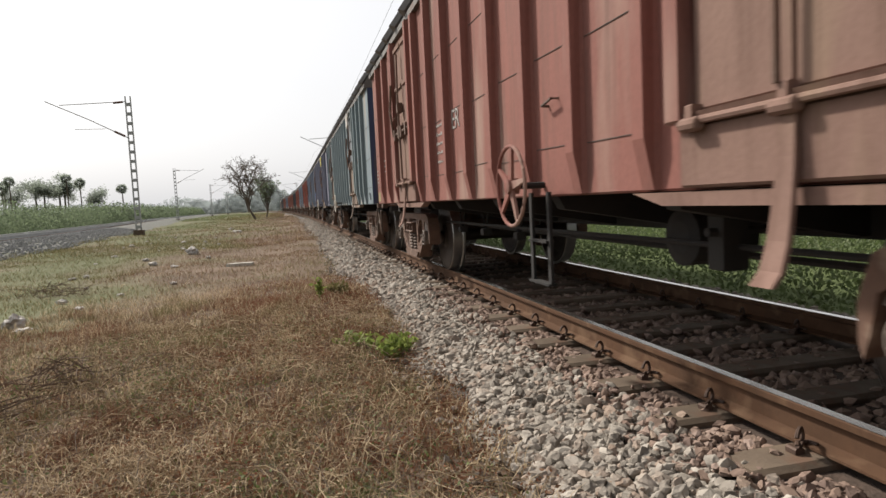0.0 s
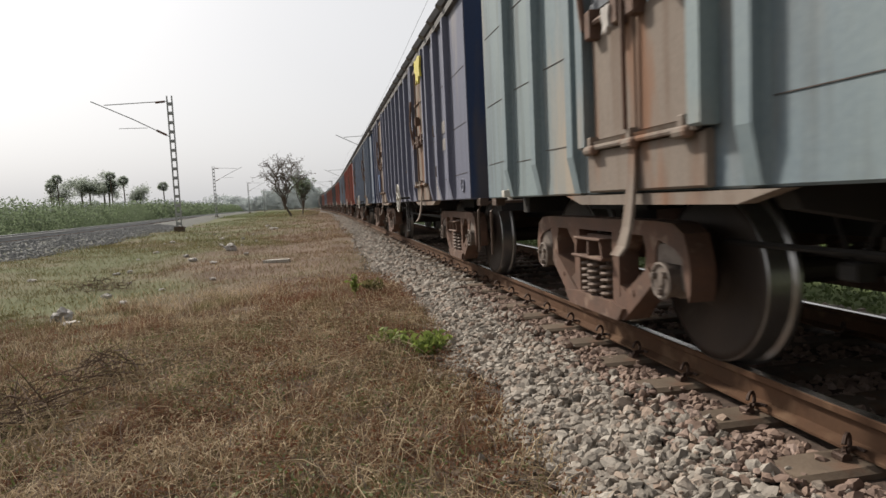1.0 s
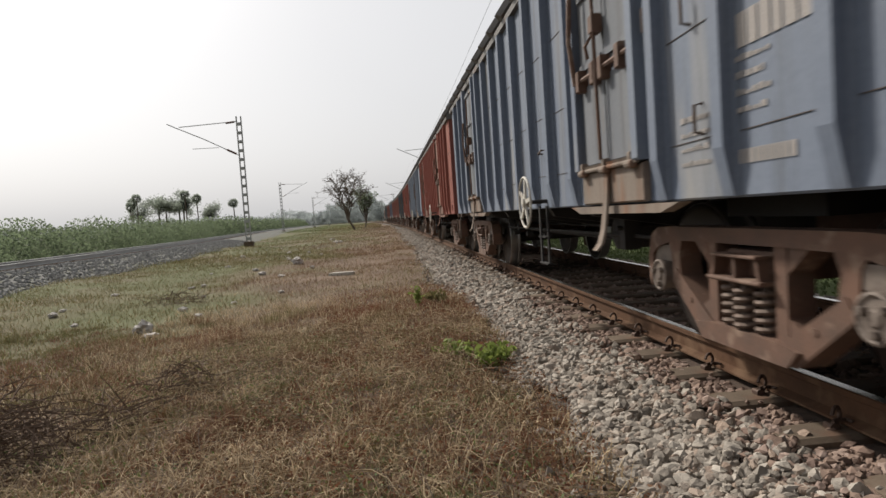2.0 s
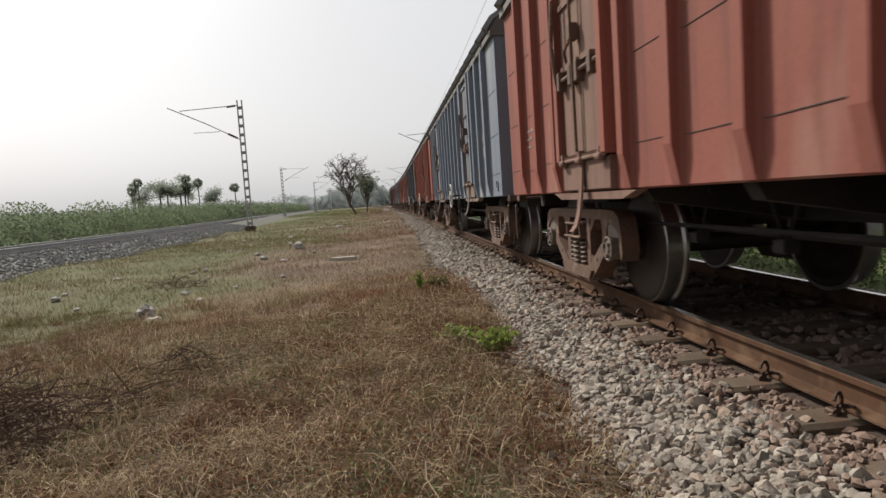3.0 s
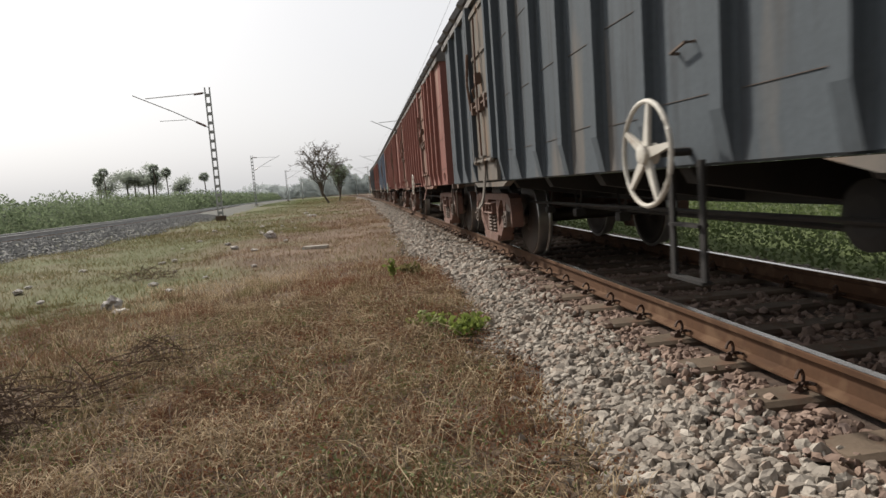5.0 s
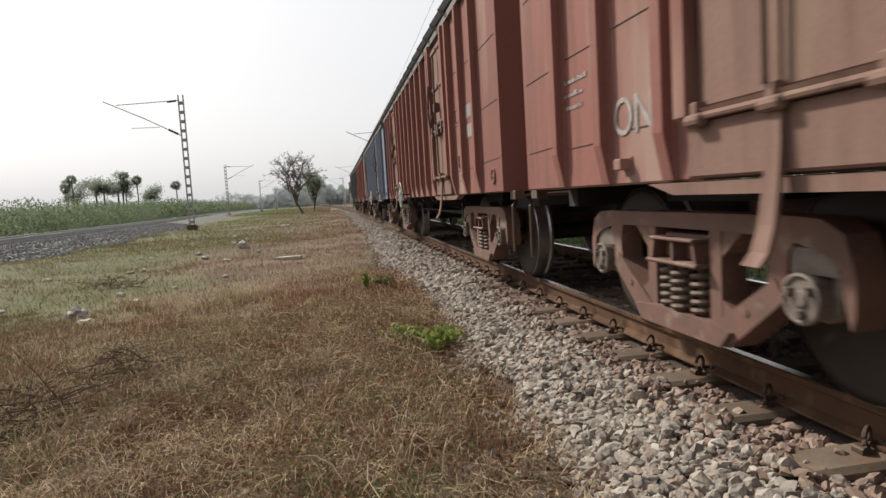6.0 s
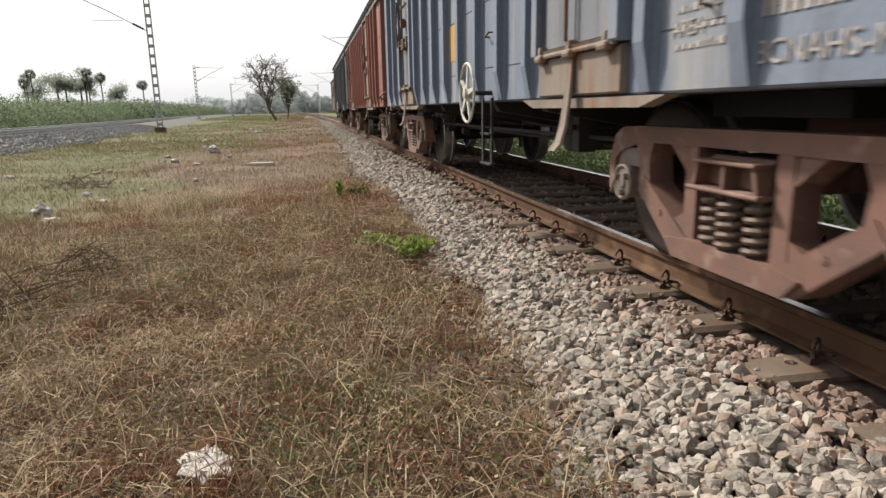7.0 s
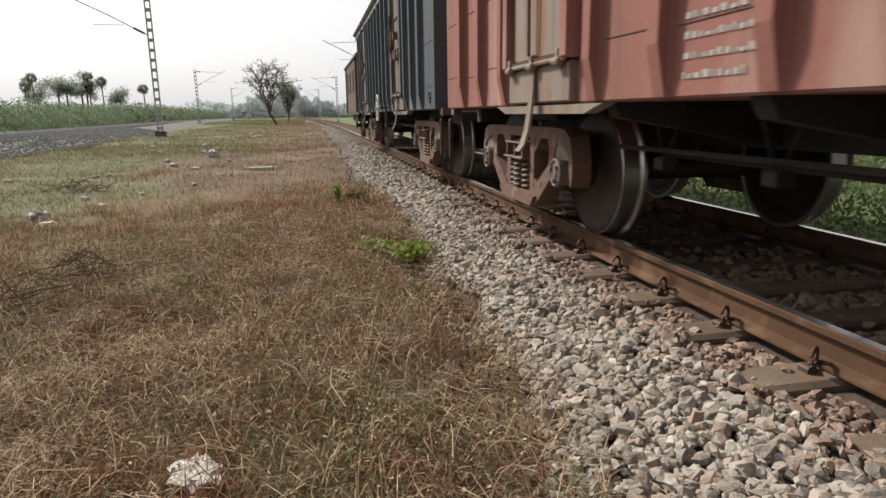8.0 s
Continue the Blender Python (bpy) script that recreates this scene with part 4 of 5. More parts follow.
def wagon(k, paint, tone, label, cast=None, wheel=PALE, spokes=5, wheel_y=-1.5):
    w = tagged(new("freight_wagon"), label, "freight wagon", "wagons of the train")
    p = PAINT[paint]
    cast = cast or BOGIE
    part("body", cached("body", body_shape), p, w)
    part("roof", cached("roof", roof_shape), ROOF, w, "dull arched roof with raised ribs")
    if paint in ("teal", "violet", "blue"):      # thin sheets of a darker, deeper blue over both ends
        for q in (1, -1):
            part("end_wall", cached("end_wall", lambda: Shape().box(-SIDE + 0.012, SIDE - 0.012, -0.006, 0.006, 1.04, 3.4)), NAVY, w, "deep blue end wall", Matrix.Translation((0, (HALF + 0.002) * q, 0)))
    for a, b, z in seam_runs(k % 2):
        part("weld_seam", cached("seam", lambda: Shape().box(-0.005, 0.002, -0.5, 0.5, -0.0022, 0.0022)), SEAM, w, "", Matrix.Translation((-SIDE, (a + b) / 2, z)) @ Matrix.Rotation(0.02 * math.sin(a * 7 + z), 4, "X") @ Matrix.Diagonal((1, b - a, 1, 1)))
    for i in range(19):
        part("roof_rib", cached("roof_rib", lambda: Shape().tube([(x * 1.02, 0, z + 0.02) for x, z in ROOF_ARC[1:-1]], 0.085, 6)), ROOF, w, "", Matrix.Translation((0, -6.65 + i * 13.3 / 18, 0)))
    for side in (1, -1):
        for y in POSTS:
            at = Matrix.Translation((-SIDE * side, y * side, 0)) @ (Matrix.Identity(4) if side > 0 else Matrix.Rotation(math.pi, 4, "Z"))
            part("stanchion", cached("stanchion", post_shape), p, w, "", at)
    add_doors(w, tone, p)
    add_underframe(w)
    cyl, tank, rods = (None, None, None) if "tank" in MESH else brake_shapes()
    part("brake_cylinder", cached("cylinder", lambda: cyl), BLACK, w)
    part("air_tank", cached("tank", lambda: tank), BLACK, w)
    part("brake_rigging", cached("rods", lambda: rods), BLACK, w)
    add_bogies(w, cast)
    for q in (1, -1):
        at = Matrix.Translation((0, HALF * q, 0)) @ (Matrix.Identity(4) if q > 0 else Matrix.Rotation(math.pi, 4, "Z"))
        part("coupler", cached("coupler", coupler_shape), BLACK, w, "", at)
        part("uncoupling_rod", cached("uncoupling", lever_shape), SPRING, w, "", at if q > 0 else Matrix.Translation((0, -HALF, 0)) @ Matrix.Diagonal((1, -1, 1, 1)))
        part("air_hose", cached("hose", hose_shape), BLACK, w, "", at)
    part("wagon_plate", cached("plate", lambda: Shape().lathe([(-0.006, 0.06), (-0.018, 0.066), (-0.018, 0.082), (0.002, 0.09)], -SIDE, -6.45, 1.2, 24).box(-SIDE - 0.014, -SIDE - 0.004, -6.51, -6.39, 1.19, 1.21)), p, w, "round cast plate")
    for y, z, turn in ((-4.25, 2.15, 0), (-4.85, 1.45, 0), (-4.75, 2.05, 0), (-1.5, 1.62, 80)):
        bow = cached("grab", lambda: Shape().tube([(0, 0, -0.08), (-0.05, 0, -0.072), (-0.05, 0, 0.072), (0, 0, 0.08)], 0.01, 6))
        part("grab_handle", bow, SPRING, w, "", Matrix.Translation((-SIDE, y, z)) @ Matrix.Rotation(radians(turn), 4, "X"))
    if wheel_y is not None:
        hw = part("hand_wheel", cached("hand_wheel%d" % spokes, lambda: hand_wheel_shape(spokes)), wheel, w, "spoked brake hand wheel", Matrix.Translation((-SIDE - 0.24, wheel_y, 1.1)))
        part("spindle", cached("spindle", lambda: Shape().tube([(0.0, 0, 0), (0.5, 0, 0)], 0.022, 8)), BLACK, hw)
        part("step_ladder", cached("ladder", ladder_shape), BLACK, w, "", Matrix.Translation((-SIDE - 0.06, wheel_y - 0.06, 0)))
    return w


def brake_van():
    w = tagged(new("brake_van"), "short dark brown brake van at the train's tail", "brake van", "wagons of the train")
    p = PAINT["brown"]
    part("body", Shape().box(-1.45, 1.45, -2.6, 2.6, 1.05, 3.0, 0.02), p, w)
    part("platform", Shape().box(-1.45, 1.45, -3.9, 3.9, 0.95, 1.05, 0.01), BLACK, w)
    part("roof", Shape().prism([(-1.5, 2.98), (-1.5, 3.05), (-1.0, 3.3), (0, 3.42), (1.0, 3.3), (1.5, 3.05), (1.5, 2.98)], -4.0, 4.0, "y"), ROOF, w)
    for y in (-3.85, -2.65, 2.65, 3.85):
        for x in (-1.4, 1.4):
            part("corner_post", Shape().box(x - 0.04, x + 0.04, y - 0.04, y + 0.04, 1.05, 3.0), p, w)
    for y in (-3.85, 3.85):
        rail = Shape()
        for z in (1.4, 1.75, 2.05):
            rail.tube([(-1.4, y, z), (1.4, y, z)], 0.02, 6)
        part("end_rail", rail, PALE, w)
    for y in (-1.6, 0.2, 1.8):
        win = part("window", Shape().box(-1.475, -1.45, y - 0.35, y + 0.35, 1.95, 2.55, 0.008), BLACK, w)
        part("window_frame", Shape().box(-1.49, -1.452, y - 0.4, y + 0.4, 1.88, 1.95).box(-1.49, -1.452, y - 0.4, y + 0.4, 2.55, 2.6), p, win)
    part("underframe", Shape().box(-0.3, 0.3, -3.9, 3.9, 0.6, 0.95).box(-1.3, 1.3, -1.6, 1.6, 0.7, 0.95), BLACK, w)
    for y in (-2.0, 2.0):
        wheel_pair(w, y)
        part("axle_guard", Shape().prism([(y - 0.5, 0.95), (y + 0.5, 0.95), (y + 0.16, 0.35), (y - 0.16, 0.35)], -1.15, -1.1, "x"), BLACK, w)
        part("leaf_spring", Shape().prism([(y - 0.7, 0.85), (y, 0.78), (y + 0.7, 0.85), (y + 0.6, 0.78), (y, 0.66), (y - 0.6, 0.78)], -1.2, -1.1, "x"), SPRING, w)
    return w


def build_train():
    rng = random.Random(5)
    kinds = [
        ("red", "red", "rust-red covered freight wagon with dusty steel doors", {"wheel": PAINT["red"], "spokes": 5, "wheel_y": -1.3}),
        ("teal", "cool", "pale teal covered freight wagon with rusty dusty doors", {"wheel_y": 0.73}),
        ("violet", "cool", "faded violet-blue covered freight wagon with a yellow patch", {}),
        ("blue", "cool", "blue-grey covered freight wagon with a white hand wheel", {}),
        ("orange", "red", "bright faded red covered freight wagon", {}),
        ("grey", "cool", "pale grey-blue covered freight wagon with chalk marks", {"spokes": 3}),
        ("orange", "red", "clean red covered freight wagon with worn doors", {}),
        ("dark", "dark", "dark grey covered freight wagon with grimy doors", {"cast": BOGIE2}),
        ("red", "red", "rust-red covered freight wagon with a white hand wheel", {"cast": BOGIE2, "spokes": 4}),
        ("red", "red", "rust-red covered freight wagon with a yellow panel", {"cast": BOGIE2, "wheel": MINT, "spokes": 4, "wheel_y": 1.1}),
        ("blue", "cool", "blue-grey covered freight wagon with stencilled white letters", {"cast": BOGIE2}),
        ("red", "cool", "rust-red covered freight wagon with its hand wheel at the end", {"wheel_y": None}),
        ("dark", "dark", "dark slate covered freight wagon near the train's tail", {}),
    ]
    train = []
    for k, (paint, tone, label, kw) in enumerate(kinds):
        w = wagon(k, paint, tone, label, **kw)
        train.append((w, HALF))
        if k in (0, 2, 3, 5, 8, 9, 11):
            bars(w, -5.2, 1.96, 2, rng, 0.5, 0.2, 0.24)
        if k in (1, 2, 3, 5, 7, 9, 10, 11):
            bars(w, -4.6, 1.45, 4, rng, 0.4, 0.045, 0.08)
        if k in (0, 4, 6, 8, 10, 12):
            bars(w, 5.9, 1.75, 3, rng, 0.45, 0.045, 0.09)
    red0, teal, violet, blue, _, grey, _, dark, red8, red9, blue10, red11, _ = [t[0] for t in train]
    writing(red0, "ER", 1.05, 1.75, 0.28)
    bars(red0, 1.75, 1.85, 5, rng, 0.5, 0.05, 0.1)
    writing(red0, "36", 6.44, 1.44, 0.26, name="chalk_mark", lean=-6)
    bars(red0, 6.76, 1.62, 4, rng, 0.16, 0.045, 0.07)
    patch(red0, 6.6, 1.15, 0.3, 0.17, mat("pale_yellow_patch", (0.3, 0.24, 0.14), None, 0.9, 0, 5, 60, 0))
    patch(teal, -0.2, 2.5, 0.5, 0.35, YELLOW)
    bars(teal, 1.0, 1.3, 1, rng, 1.5, 0.12, 0.1)
    def rag(w, y, z, dy, dz, m, label):
        """A torn sheet of plastic caught on a door, hanging in folds."""
        outline = [(-0.5, 0.42), (-0.2, 0.5), (0.15, 0.44), (0.46, 0.5), (0.5, 0.12), (0.3, -0.1), (0.38, -0.42), (0.12, -0.3), (-0.06, -0.5), (-0.2, -0.22), (-0.42, -0.3), (-0.34, 0.05)]
        part("plastic_rag", Shape().prism([(y + a * dy, z + b * dz) for a, b in outline], -SIDE - 0.13, -SIDE - 0.1, "x"), m, w, label)
    rag(violet, 3.96, 1.56, 0.2, 0.5, BLUEPL, "torn blue plastic")
    rag(teal, -3.4, 3.14, 0.5, 0.36, BAGM, "torn white plastic")
    rag(teal, 3.7, 1.97, 0.1, 0.16, BAGM, "torn white plastic")
    patch(violet, 1.5, 1.47, 0.46, 0.34, YELLOW)
    rag(violet, -4.0, 3.08, 0.6, 0.42, PLASTIC, "torn yellow plastic")
    writing(red8, "ON", 5.03, 1.31, 0.31, name="chalk_mark")
    patch(red8, 0.2, 1.5, 2.2, 0.3, mat("weathered_green_band", (0.17, 0.13, 0.1), None, 0.9, 0, 3, 40, 0.1))
    patch(red9, 0.8, 1.4, 0.5, 0.37, YELLOW)
    writing(red9, "SE", 0.95, 1.67, 0.15)
    bars(red9, 0.25, 1.45, 5, rng, 0.5, 0.045, 0.085)
    disc = Shape().lathe([(-0.004, 0.2), (0.0, 0.2)], -SIDE - 0.002, -0.6, 1.52, 24)
    part("dark_disc", disc, BLACK, red9)
    writing(blue10, "BCNAHS-M", -5.16, 1.11, 0.125, name="stencil")
    bars(blue10, -5.16, 1.28, 1, rng, 0.5, 0.1, 0.1)
    writing(blue10, "AREA", -4.57, 1.27, 0.1, name="stencil")
    bars(blue, -5.12, 1.66, 4, rng, 0.34, 0.045, 0.08)
    bars(blue, -5.12, 1.18, 1, rng, 0.5, 0.085, 0.1)
    patch(blue10, 0.2, 1.7, 0.52, 0.4, YELLOW)
    bars(red11, 1.72, 1.36, 4, rng, 0.5, 0.045, 0.085)
    for w, y, z in ((teal, 6.02, 1.06), (blue10, 5.69, 1.05), (red8, 4.86, 1.14)):   # small lamp brackets
        bracket = Shape().box(-SIDE - 0.075, -SIDE - 0.002, y - 0.04, y + 0.04, z - 0.035, z + 0.03, 0.006)
        bracket.box(-SIDE - 0.012, -SIDE - 0.001, y - 0.055, y + 0.055, z - 0.06, z + 0.04)
        part("lamp_bracket", bracket, PALE if w is not red8 else PAINT["red"], w)
    # end platform wheel of the last red wagon
    hw = part("hand_wheel", cached("hand_wheel4", lambda: hand_wheel_shape(4)), SPRING, red11, "rusty spoked hand wheel", Matrix.Translation((-SIDE + 0.12, -HALF - 0.3, 1.1)) @ Matrix.Rotation(radians(90), 4, "Z"))
    part("spindle", cached("spindle", lambda: Shape().tube([(0, 0, 0), (0.5, 0, 0)], 0.022, 8)), BLACK, hw)
    part("step_ladder", MESH["ladder"], BLACK, red11, "", Matrix.Translation((-SIDE + 0.12, -HALF - 0.25, 0)))
    train.append((brake_van(), 3.9))
    return train


TRAIN = build_train()


# ---- overhead line masts and wires ----
def mast(x, y, base, top, toward, name="catenary_mast", label="grey lattice railway mast with a bracket arm"):
    m = tagged(new(name), label, "mast", "masts of the overhead line")
    m.matrix_basis = Matrix.Translation((x, y, base))
    h = top - base
    post = Shape()
    for a in (-0.155, 0.155):
        post.box(a - 0.03, a + 0.03, -0.09, 0.09, 0, h)
    part("post", post, STEEL, m)
    for k in range(int(h / 0.62)):
        part("batten_plate", cached("batten", lambda: Shape().box(-0.18, 0.18, -0.1, 0.1, 0, 0.2)), STEEL, m, "", Matrix.Translation((0, 0, 0.25 + k * 0.62)))
    q = toward
    part("top_stay", Shape().tube([(0.1 * q, 0, h - 0.35), (4.1 * q, 0, h - 0.55)], 0.03, 6), STEEL, m)
    part("strut", Shape().tube([(0.1 * q, 0, h - 2.75), (2.4 * q, 0, h - 1.5), (4.9 * q, 0, h - 0.3)], 0.036, 6), STEEL, m)
    part("steady_arm", Shape().tube([(1.5 * q, 0, h - 2.1), (3.3 * q, 0, h - 2.1)], 0.02, 6), STEEL, m)
    for p0, p1 in (((0.3 * q, 0, h - 0.37), (0.9 * q, 0, h - 0.43)), ((0.35 * q, 0, h - 2.6), (0.95 * q, 0, h - 2.28))):
        part("insulator", Shape().tube([p0, p1], 0.075, 8), CERAM, m)
    part("footing", Shape().box(-0.3, 0.3, -0.3, 0.3, -0.4, 0.15, 0.03), CONC, m)
    return m


def wire(pts, name, label, r=0.008):
    c = Shape().tube(pts, r, 4)
    return tagged(part(name, c, WIRE, None, label), category="wire")


def overhead():
    for y, x in ((46.0, -12.1), (118.0, -21.2), (190.0, -23.6), (262.0, -25.8)):
        mast(x, y, -0.1, 8.85, -1 if y < 60 else 1)
    for y in (66.0, 128.0, 190.0, 250.0):
        x, yy, a = along(y, 3.4)
        mast(x, yy, -0.5, 8.4, -1)
    np_ = []
    st = [10.0, 72.0, 130.0, 190.0, 250.0]
    for a, b in zip(st, st[1:]):
        for k in range(8):
            t = k / 8
            x, y, _ = along(a + (b - a) * t)
            np_.append((x, y, 6.9 - 0.7 * 4 * t * (1 - t)))
    wire(np_, "catenary_wire", "thin sagging overhead wire above the train", 0.005)
    wire([along(s)[:2] + (5.6,) for s in range(8, 250, 8)], "contact_wire", "thin straight contact wire above the train", 0.005)


overhead()


# ---- plants ----
def leaves(name, pos, size, material, label, category, rng, kind="stuff", parent=None):
    """Many small leaf quads, each turned at random."""
    n = len(pos)
    a, b = rng.normal(size=(n, 3)), rng.normal(size=(n, 3))
    a /= np.linalg.norm(a, axis=1)[:, None]
    b = np.cross(a, b)
    b /= np.linalg.norm(b, axis=1)[:, None]
    a, b = a * size[:, None], b * size[:, None] * 0.55
    v = np.stack([pos - a, pos + b, pos + a, pos - b], 1).reshape(-1, 3)
    f = np.arange(4 * n).reshape(-1, 4)
    ob = raw(name, v, [f], material, label, category, kind)
    ob.parent = parent
    return ob


def bare_tree(x, y, height, width, seed, material, count, label, leaf=0.07, base=0.0):
    """A forked trunk whose limbs fan out to a rounded, see-through crown of fine twigs."""
    rng, nr = random.Random(seed), np.random.default_rng(seed)
    t = tagged(new("tree"), label, "tree", "trees beside the line")
    t.matrix_basis = Matrix.Translation((x, y, gz(x, y) - 0.1))
    s, tips = Shape(), []

    def bough(a, b, r, n=5, wob=0.05):
        pts, span = [], (b - a).length
        for k in range(n + 1):
            u = k / n
            w = math.sin(u * math.pi) * span * wob
            pts.append(a.lerp(b, u) + Vector((rng.uniform(-w, w), rng.uniform(-w, w), w * 1.2)))
        s.tube(pts, r, 5, r * 0.5)
        return pts

    fork = Vector((base, 0, height * 0.2))
    bough(Vector((0, 0, 0)), fork, height * 0.022, 4, 0.03)
    for k in range(9):
        a = 2 * math.pi * k / 9 + rng.uniform(-0.3, 0.3)
        q = rng.uniform(0.25, 0.75)
        end = Vector((base + math.cos(a) * width * 0.36 * q * 1.5, math.sin(a) * width * 0.36 * q * 1.5, height * rng.uniform(0.62, 0.86)))
        limb = bough(fork + Vector((0, 0, rng.uniform(-0.08, 0.05) * height)), end, height * 0.012, 6, 0.09)
        for m in range(8):
            p = limb[rng.randint(2, 6)]
            b, e = rng.uniform(0, 6.28), rng.uniform(0.1, 0.26) * width
            q = p + Vector((math.cos(b) * e, math.sin(b) * e, rng.uniform(-0.01, 0.17) * height))
            twig = bough(p, q, height * 0.005, 4, 0.1)
            for _ in range(7):
                p2 = twig[rng.randint(1, 4)]
                d = Vector((rng.uniform(-1, 1), rng.uniform(-1, 1), rng.uniform(-0.5, 0.9))) * width * 0.085
                s.tube([p2, p2 + d * 0.6, p2 + d], 0.022, 3, 0.008)
                tips += [p2 + d, p2 + d * 0.6]
    part("trunk", s, BARK, t, "forked grey trunk and fine branches")
    tip = np.array([tuple(p) for p in tips])
    pos = tip[nr.integers(0, len(tip), count)] + nr.normal(0, height * 0.014, (count, 3))
    leaves("crown", pos, nr.uniform(leaf * 0.6, leaf * 1.4, count), material, "", "", nr, "", t)
    return t


def palm(x, y, top, seed):
    rng = np.random.default_rng(seed)
    t = tagged(new("palm_tree"), "tall grey-green toddy palm with a round fan crown", "palm tree", "palms on the skyline")
    t.matrix_basis = Matrix.Translation((x, y, -0.6))
    part("trunk", Shape().tube([(0, 0, 0), (0.2, 0, top * 0.5), (0.1, 0, top)], 0.2, 8, 0.15), BARK, t)
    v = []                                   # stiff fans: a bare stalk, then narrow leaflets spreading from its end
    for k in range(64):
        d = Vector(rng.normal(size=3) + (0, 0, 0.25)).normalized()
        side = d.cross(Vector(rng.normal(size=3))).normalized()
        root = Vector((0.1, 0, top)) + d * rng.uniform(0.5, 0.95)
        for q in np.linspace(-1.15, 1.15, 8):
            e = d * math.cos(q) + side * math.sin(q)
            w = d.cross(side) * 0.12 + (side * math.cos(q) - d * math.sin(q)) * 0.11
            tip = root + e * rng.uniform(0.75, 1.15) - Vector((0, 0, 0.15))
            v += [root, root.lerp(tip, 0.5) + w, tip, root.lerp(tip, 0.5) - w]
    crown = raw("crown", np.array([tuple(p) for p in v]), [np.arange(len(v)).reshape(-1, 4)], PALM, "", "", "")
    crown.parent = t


def hedge(name, n, xa, xb, ya, yb, top, size, material, label, seed, power=1.0):
    """A ragged belt of shrubs along the line."""
    rng = np.random.default_rng(seed)
    y = ya + (yb - ya) * rng.random(n) ** power
    u = rng.random(n)
    off = np.array([left_x(min(t, 300)) for t in y]) if xa < 0 else np.zeros(n)
    x = off + xa + (xb - xa) * u
    lump = (0.7 + 0.15 * np.sin(y * 0.55 + x * 0.4) + 0.1 * np.sin(y * 1.7 + 2 + x)) * np.minimum(1.1, 0.72 + y / 170)
    z = -0.5 + (top + 0.4) * lump * (1 - (2 * u - 1) ** 4) * rng.random(n) ** 0.6
    return leaves(name, np.stack([x, y, z], 1), rng.uniform(0.6, 1.5, n) * size, material, label, "shrubs", rng)


def plants():
    bare_tree(-7.3, 100.0, 9.6, 9.0, 12, LEAFB, 2600, "nearly bare forked tree with fine twigs beside the track", 0.09, -0.9)
    bare_tree(-6.0, 108.0, 7.4, 5.2, 5, LEAF, 1500, "smaller dark-leaved tree behind a bare one", 0.12, 0.3)
    for k, (x, y, z) in enumerate(((-49, 200, 8.9), (-59.9, 200, 11.0), (-63.6, 201, 12.4), (-64.8, 205, 10.6), (-77.6, 200, 12.1), (-80.2, 203, 11.2), (-78.8, 198, 9.6))):
        palm(x, y, z + 0.6, 20 + k)
    for k, (x, y, h) in enumerate(((-73.4, 206, 13), (-70.5, 204, 12.6), (-67.5, 207, 13), (-65.2, 204, 12.2), (-57.1, 206, 9.8), (-79.2, 207, 11))):
        rng = np.random.default_rng(60 + k)
        t = tagged(new("tree"), "broad grey-green tree among palms", "tree", "trees on the skyline")
        t.matrix_basis = Matrix.Translation((x, y, -0.5))
        part("trunk", Shape().tube([(0, 0, 0), (0.1, 0, h * 0.7)], 0.4, 8, 0.2), BARK, t)
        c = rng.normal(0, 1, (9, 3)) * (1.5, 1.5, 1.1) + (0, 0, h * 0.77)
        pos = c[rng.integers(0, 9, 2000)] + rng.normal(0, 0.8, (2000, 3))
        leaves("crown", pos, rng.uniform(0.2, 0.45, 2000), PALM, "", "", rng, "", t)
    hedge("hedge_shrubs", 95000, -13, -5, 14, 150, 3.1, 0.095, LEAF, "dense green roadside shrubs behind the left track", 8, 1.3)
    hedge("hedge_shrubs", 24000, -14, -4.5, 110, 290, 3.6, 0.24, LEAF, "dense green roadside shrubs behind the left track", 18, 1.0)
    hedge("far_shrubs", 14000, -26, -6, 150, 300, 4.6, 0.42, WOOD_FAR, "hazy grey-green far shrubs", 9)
    hedge("verge_weeds", 70000, 3.9, 9.5, 3, 40, 0.55, 0.035, LEAFR, "bright green weeds beyond the track", 10, 1.3)
    hedge("verge_shrubs", 16000, 9.5, 16, 3, 90, 2.6, 0.16, LEAF, "green shrubs beyond the track", 11, 1.3)
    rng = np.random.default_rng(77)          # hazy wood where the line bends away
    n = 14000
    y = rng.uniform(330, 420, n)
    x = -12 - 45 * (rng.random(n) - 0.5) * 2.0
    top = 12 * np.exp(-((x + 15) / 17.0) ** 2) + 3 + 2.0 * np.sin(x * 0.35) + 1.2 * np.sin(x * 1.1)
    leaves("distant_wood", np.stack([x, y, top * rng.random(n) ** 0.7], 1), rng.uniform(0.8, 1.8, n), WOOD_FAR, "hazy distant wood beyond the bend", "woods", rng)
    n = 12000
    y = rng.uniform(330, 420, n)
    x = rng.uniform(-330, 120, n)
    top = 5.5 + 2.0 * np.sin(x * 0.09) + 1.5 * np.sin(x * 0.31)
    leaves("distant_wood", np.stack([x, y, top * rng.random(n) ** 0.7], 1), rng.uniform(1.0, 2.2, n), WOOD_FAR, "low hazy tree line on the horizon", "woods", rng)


plants()


